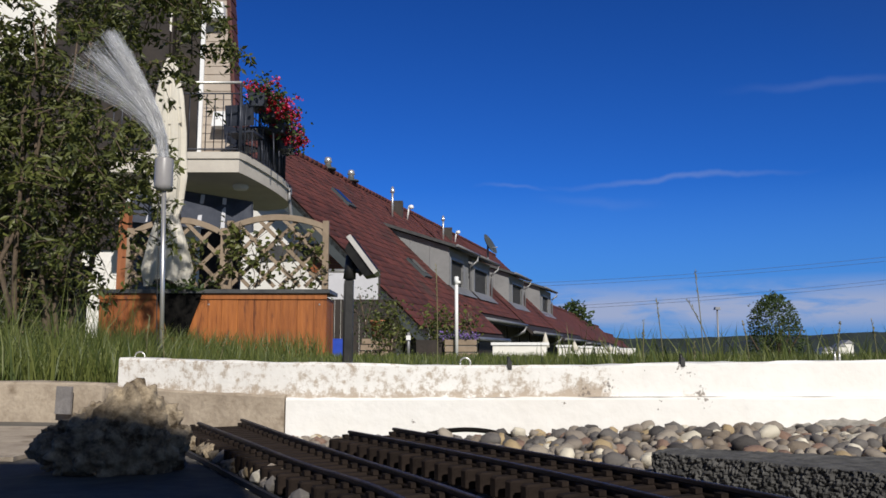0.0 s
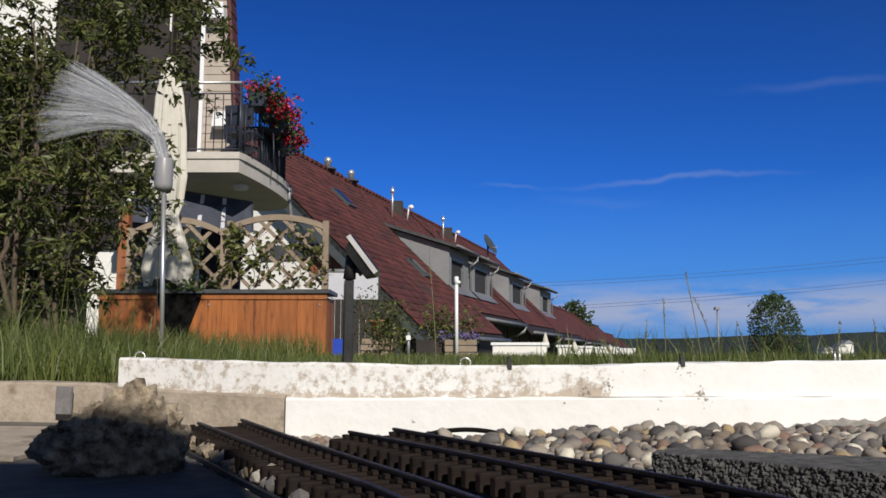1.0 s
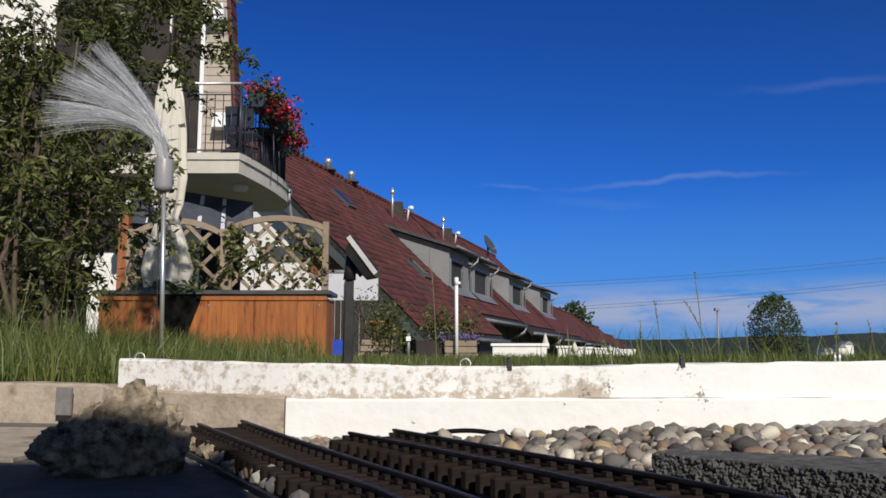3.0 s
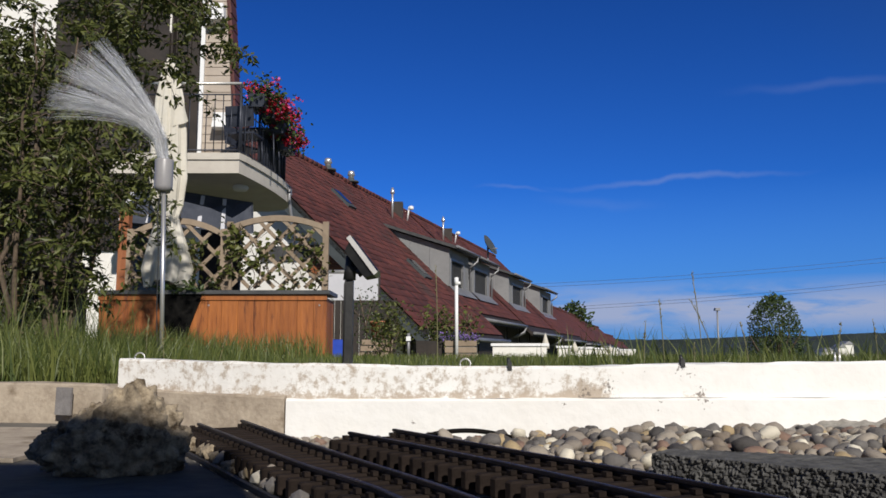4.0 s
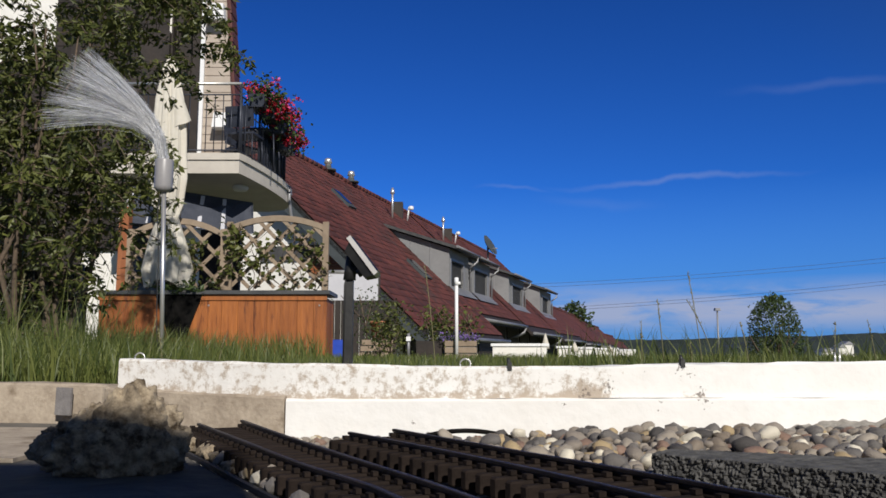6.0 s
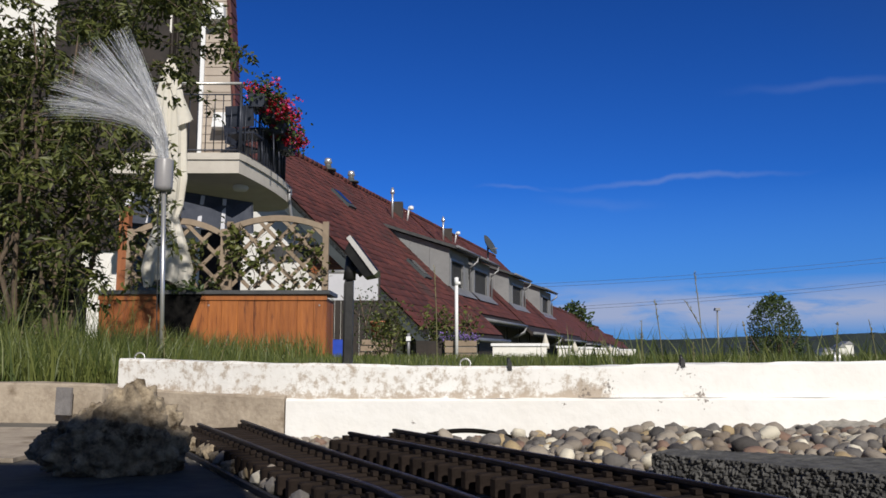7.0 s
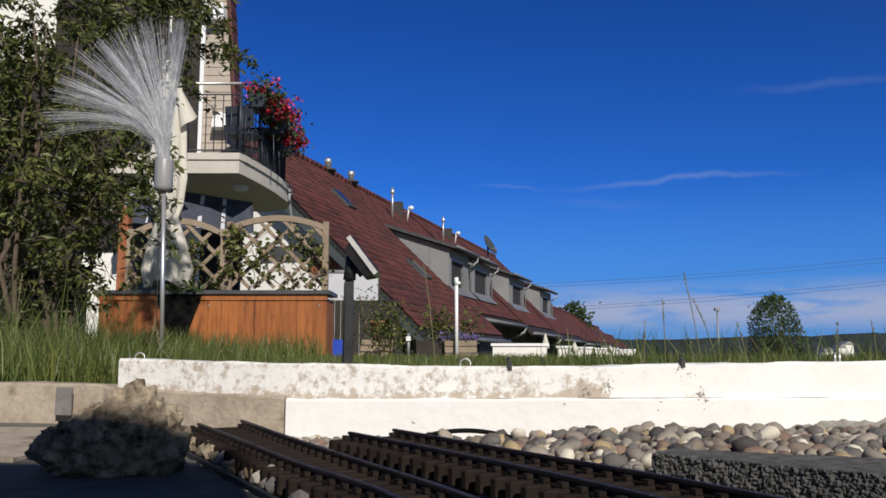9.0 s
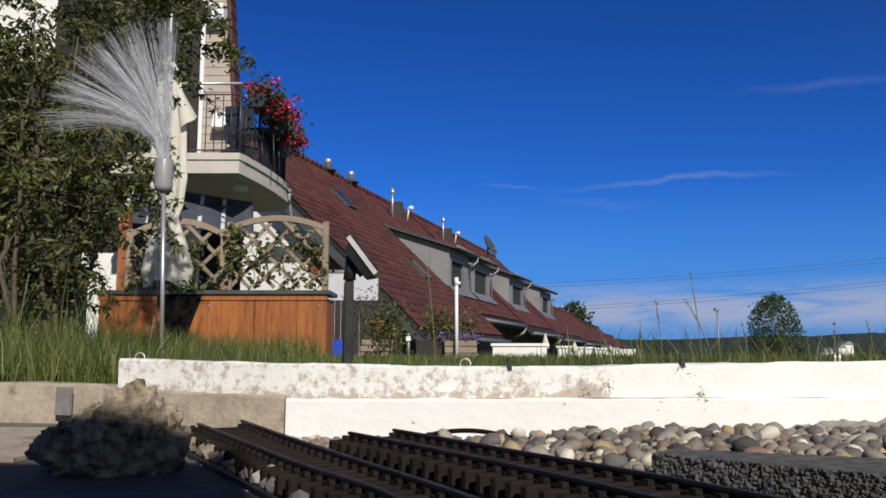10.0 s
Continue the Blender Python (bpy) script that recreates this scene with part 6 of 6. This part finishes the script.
def make_shrub():
    """The tall willow-leaved shrub before the house: many stems, boughs of narrow leaves."""
    rng = random.Random(151)
    t = thing("shrub", (-2.55, 5.6, 0.045), "tall leafy shrub with narrow green leaves in front of the house", "shrub")
    for k in range(9):
        bm = bmesh.new()
        x, y = rng.uniform(-0.75, 0.0), rng.uniform(-0.3, 0.3)
        pts = [Vector((x, y, 0))]
        for _ in range(7):
            pts.append(pts[-1] + Vector((rng.gauss(0.01, 0.06), rng.gauss(0, 0.05), 0.33)))
        add_tube(bm, pts, [0.022 - 0.0024 * i for i in range(8)], 7)
        part("stem", bm, M["bark"], t)
    # each bough: where its leaves gather (x, z from, z to, half width, leaves)
    boughs = [(-0.75, 2.45, 2.95, 0.3, 380), (-0.4, 2.55, 2.95, 0.3, 420), (0.0, 2.5, 2.95, 0.35, 800), (0.4, 2.45, 2.9, 0.3, 800), (0.62, 2.4, 2.85, 0.22, 640), (0.8, 2.3, 2.6, 0.1, 200),
              (-0.7, 1.95, 2.45, 0.3, 1100), (-0.3, 1.95, 2.45, 0.3, 1000), (0.1, 2.1, 2.45, 0.28, 700), (0.5, 2.1, 2.4, 0.16, 330), (-0.75, 1.45, 2.0, 0.3, 1200), (-0.35, 1.4, 1.95, 0.32, 1300), (0.05, 1.3, 1.85, 0.32, 1300),
              (0.22, 1.15, 1.5, 0.2, 650), (-0.7, 0.95, 1.45, 0.3, 1100), (-0.25, 0.95, 1.4, 0.32, 1200), (0.15, 0.9, 1.25, 0.25, 650), (-0.65, 0.5, 1.0, 0.3, 800), (-0.2, 0.5, 0.95, 0.3, 650), (-0.5, 0.15, 0.6, 0.4, 420),
              (-0.1, 3.0, 3.6, 0.4, 500), (0.4, 3.1, 3.8, 0.4, 520), (0.75, 3.3, 4.0, 0.35, 420), (0.3, 3.8, 4.4, 0.4, 420), (0.75, 4.0, 4.6, 0.3, 700), (0.6, 4.35, 4.9, 0.25, 1400)]
    for bx, z0, z1, hw, n in boughs:
        cx, cz = bx, (z0 + z1) / 2
        twigs = []
        bm = bmesh.new()
        for _ in range(max(6, n // 30)):
            a = Vector((rng.gauss(0, hw * 0.5), rng.gauss(0, 0.3), rng.uniform(z0, z1) - cz))
            dvec = Vector((rng.uniform(-1, 1), rng.uniform(-1, 1), rng.uniform(-0.5, 0.5))).normalized()
            p = [a, a + dvec * 0.13, a + dvec * 0.25 + Vector((0, 0, -0.03)), a + dvec * 0.34 + Vector((0, 0, -0.09))]
            add_tube(bm, p, [0.005, 0.004, 0.003, 0.0015], 4)
            twigs.append(p)
        b = tagged(part("branch", bm, M["bark"], t, m=pose(cx, 0, cz)), kind="stuff")
        c, ln = [], []
        for _ in range(n):
            p = rng.choice(twigs)
            i = rng.randrange(3)
            c.append(p[i].lerp(p[i + 1], rng.random()) + Vector((rng.gauss(0, 0.025), rng.gauss(0, 0.025), rng.gauss(0, 0.02))))
            ln.append(rng.uniform(0.045, 0.088))
        v, f = leaf_cloud(rng, c, ln, 0.19, 0.45)
        part("leaves", raw_mesh("leaves", v, f, M["leaf"]), None, b)
        BRANCHES.append((b, (cx, 0, cz), rng.uniform(0, 6.28)))


make_shrub()


def make_far_bush(name, loc, w, h, n, lab, leafl):
    rng = random.Random(len(name) + int(w * 10))
    t = thing(name, loc, lab, "bush" if w < 4 else "tree")
    bm = bmesh.new()
    limbs = []
    for k in range(9):
        p = [Vector((0, 0, 0))]
        dvec = Vector((rng.gauss(0, 0.2), rng.gauss(0, 0.2), 1))
        for _ in range(6):
            p.append(p[-1] + dvec.normalized() * h * 0.12)
            dvec += Vector((rng.gauss(0, 0.1), rng.gauss(0, 0.1), 0))
        limbs.append(p)
        add_tube(bm, p, [h * 0.022 * (1 - i / 7.5) for i in range(7)], 6)
    part("trunk", bm, M["bark"], t)
    c, ln = [], []
    for _ in range(n):
        # clumps in a broad, uneven dome
        u = rng.random()
        a = rng.uniform(0, 6.28)
        z = h * (0.02 + 0.98 * u)
        rad = w / 2 * math.sqrt(max(0.02, 1 - ((u - 0.28) / 0.74) ** 2)) * (0.82 + 0.3 * noise.noise((math.cos(a) * 1.6, math.sin(a) * 1.6, z * 3 / h)))
        rr = rad * rng.random() ** 0.4
        q = Vector((rr * math.cos(a), rr * math.sin(a), z))
        if noise.noise(q * (4.5 / w * 2)) < -0.22:
            continue
        c.append(q)
        ln.append(rng.uniform(0.6, 1.2) * leafl)
    for _ in range(26):        # upright shoots on top
        a, rr = rng.uniform(0, 6.28), w * 0.33 * rng.random()
        zt = h * (0.93 + 0.13 * rng.random() - 0.35 * (rr / (w / 2)) ** 2)
        for i in range(10):
            c.append(Vector((rr * math.cos(a) + rng.gauss(0, 0.02 * w), rr * math.sin(a), zt - i * 0.018 * h)))
            ln.append(leafl)
    v, f = leaf_cloud(rng, c, ln, 0.3, -0.3)
    part("crown", raw_mesh("crown", v, f, M["leafdark"]), None, t)


make_far_bush("bush", (10.35, 25, -1.0), 2.25, 2.85, 9000, "round dense green bush behind the grass", 0.085)
make_far_bush("tree", (12.4, 76, -1.6), 5.4, 6.2, 1000, "leafy green tree behind the row of houses", 0.4)



def make_bird():
    """A small dark bird that rests on the far gutter, then flies off past the bush."""
    t = thing("bird", rp(43, -0.2, 0.2), "small dark bird flying past the bush", "bird")
    bm = bmesh.new()
    add_tube(bm, [(-0.16, 0, 0), (-0.1, 0, 0.0), (0.0, 0, 0.01), (0.09, 0, 0.015), (0.13, 0, 0.025), (0.17, 0, 0.02)], [0.006, 0.02, 0.045, 0.04, 0.026, 0.003], 8)
    part("body", bm, M["slate"], t)
    wings = []
    for s in (-1, 1):
        bm = bmesh.new()
        add_prism(bm, [(0.06, 0, 0), (0.03, s * 0.12, 0), (-0.06, s * 0.25, 0), (-0.07, s * 0.1, 0), (-0.06, 0, 0)], (0, 0, 0.008))
        wings.append((part("wing", bm, M["slate"], t), s))
    return t, wings


BIRD = make_bird()

# ---------------------------------------------------------------- motion


def fan_lean():
    """The plume's edges through the clip, in degrees from upright: steep edge, low edge, share of fibres near the steep edge."""
    ts = [0, 0.1, 0.2, 0.3, 0.4, 0.5, 0.6, 0.7, 0.8, 0.9, 1.0, 1.1, 1.2, 1.3, 1.4, 1.5, 1.7, 1.9, 2.0, 2.1, 2.3, 2.5, 2.7, 3.0, 3.3, 3.6]
    hi = [24, 31, 35, 34, 18, 12, 14, 16, 27, 38, 44, 42, 34, 31, 32, 29, 27, 33, 34, 32, 26, 26, 25, 30, 27, 38]
    lo = [50, 46, 50, 56, 70, 72, 75, 76, 72, 72, 80, 85, 76, 76, 67, 63, 65, 75, 74, 72, 68, 72, 72, 76, 70, 74]
    core = [.6, .7, .8, .7, .4, .5, .4, .3, .5, .4, .4, .3, .3, .3, .3, .4, .3, .3, .3, .3, .4, .4, .3, .3, .4, .4]
    ts2 = [3.8, 3.9, 4.0, 4.1, 4.2, 4.4, 4.5, 4.6, 4.7, 4.8, 4.9, 5.0, 5.1, 5.2, 5.3, 5.4, 5.5, 5.7, 6.0, 6.3, 6.6, 6.8, 7.0, 7.2, 7.5, 7.7, 8.0, 8.2, 8.4, 8.5, 8.7, 9.0, 9.3, 9.5, 9.8, 10.0]
    hi2 = [43, 33, 29, 23, 21, 27, 32, 40, 45, 43, 41, 31, 29, 28, 29, 36, 35, 32, 36, 26, 30, 23, 19, 17, 17, 17, 19, 14, 6, 3, 1, -5, -6, -5, -4, 0]
    lo2 = [75, 73, 66, 62, 53, 44, 45, 53, 72, 78, 80, 77, 71, 68, 52, 49, 47, 50, 74, 70, 74, 71, 69, 68, 70, 73, 72, 68, 68, 66, 68, 75, 75, 75, 72, 74]
    core2 = [.4, .4, .3, .4, .5, .6, .8, .8, .5, .3, .2, .3, .3, .4, .7, .8, .8, .6, .4, .4, .3, .4, .3, .3, .4, .4, .4, .4, .4, .4, .4, .35, .35, .35, .35, .35]
    return list(zip(ts + ts2, hi + hi2, lo + lo2, core + core2))


def motions():
    fan = fan_lean()
    for i, (pieces, depth, ph) in enumerate(FIBRES):
        u = i / (STRANDS - 1)
        rows = [[] for _ in pieces]
        for t, hi, lo, core in fan:
            k = u ** (1 + 30 * core ** 4)                    # gathers towards the steep edge
            if i % 7 == 5:                               # stragglers that keep to the low edge
                k, lo = (0.35 + 0.65 * i / STRANDS) * (1 - 0.5 * core), min(80, lo + 12)
            tip = hi + (lo - hi) * k + 2.0 * math.sin(5 * t + ph) * u + 2.5 * math.sin(7 * ph) * min(1, 4 * u * (1 - u))
            side = radians(10 * depth)
            p = FIB_BASE + Vector((0.009 * (0.5 - u), 0.008 * depth, 0))
            for j, q in enumerate(pieces):
                a = radians(tip * 1.277 * BEND[j])
                d = Matrix.Rotation(side * (j + 1) / SEGS, 4, "X") @ Matrix.Rotation(-a, 4, "Y")
                rows[j].append((t, Matrix.Translation(p) @ d))
                p = p + d.to_3x3() @ Vector((0, 0, SEG_L))
        for q, r in zip(pieces, rows):
            walk(q, r)
    bird, wings = BIRD
    perch = rp(43, -0.2, 0.2)
    flight = [(0, *perch), (8.6, *perch), (9, 12.19, 62.00, 3.94), (9.2, 15.44, 62.00, 4.11), (9.4, 19.46, 62.00, 4.90), (9.5, 21.71, 62.00, 5.08), (9.6, 24.15, 62.00, 5.70), (9.8, 29.55, 62.00, 6.85), (10, 34.95, 62.00, 7.82)]
    walk(bird, [(t, pose(x, y, z, 0, -8, 5)) for t, x, y, z in flight])
    for q, s in wings:
        walk(q, [(0, pose(0, 0, 0.02, 0, 0, 0)), (8.6, pose(0, 0, 0.02, 0, 0, 0))] + [(8.6 + 0.1 * i, pose(0, 0, 0.02, s * (35 if i % 2 else -25), 0, 0)) for i in range(1, 15)])
    steps = [i * 0.4 for i in range(26)]
    for b, c, ph in BRANCHES:
        walk(b, [(t, pose(c[0] + 0.012 * math.sin(2.1 * t + ph), c[1], c[2] + 0.005 * math.sin(2.9 * t + ph), 1.2 * math.sin(1.9 * t + ph), 2.2 * math.sin(2.3 * t + ph * 1.7), 1.5 * math.sin(1.3 * t + ph))) for t in steps])
    for s, ph in STALKS:
        base = s.location.copy()
        walk(s, [(t, pose(*base, 1.0 * math.sin(2.2 * t + ph), 3.0 * math.sin(1.7 * t + ph) - 1.5, 0)) for t in steps])
    walk(FLAP, [(0, pose(0.1, -0.12, 2.75, 0, 14, 0)), (2.5, pose(0.1, -0.12, 2.75, 0, 10, 0)), (4.5, pose(0.1, -0.12, 2.75, 0, 4, 0)), (5.5, pose(0.1, -0.12, 2.75, 0, 2, 0)),
                (7.5, pose(0.1, -0.12, 2.75, 0, -4, 0)), (8.5, pose(0.1, -0.12, 2.75, 0, -8, 0)), (9.0, pose(0.1, -0.12, 2.75, 0, -9, 0)), (10, pose(0.1, -0.12, 2.75, 0, -9, 0))])


motions()
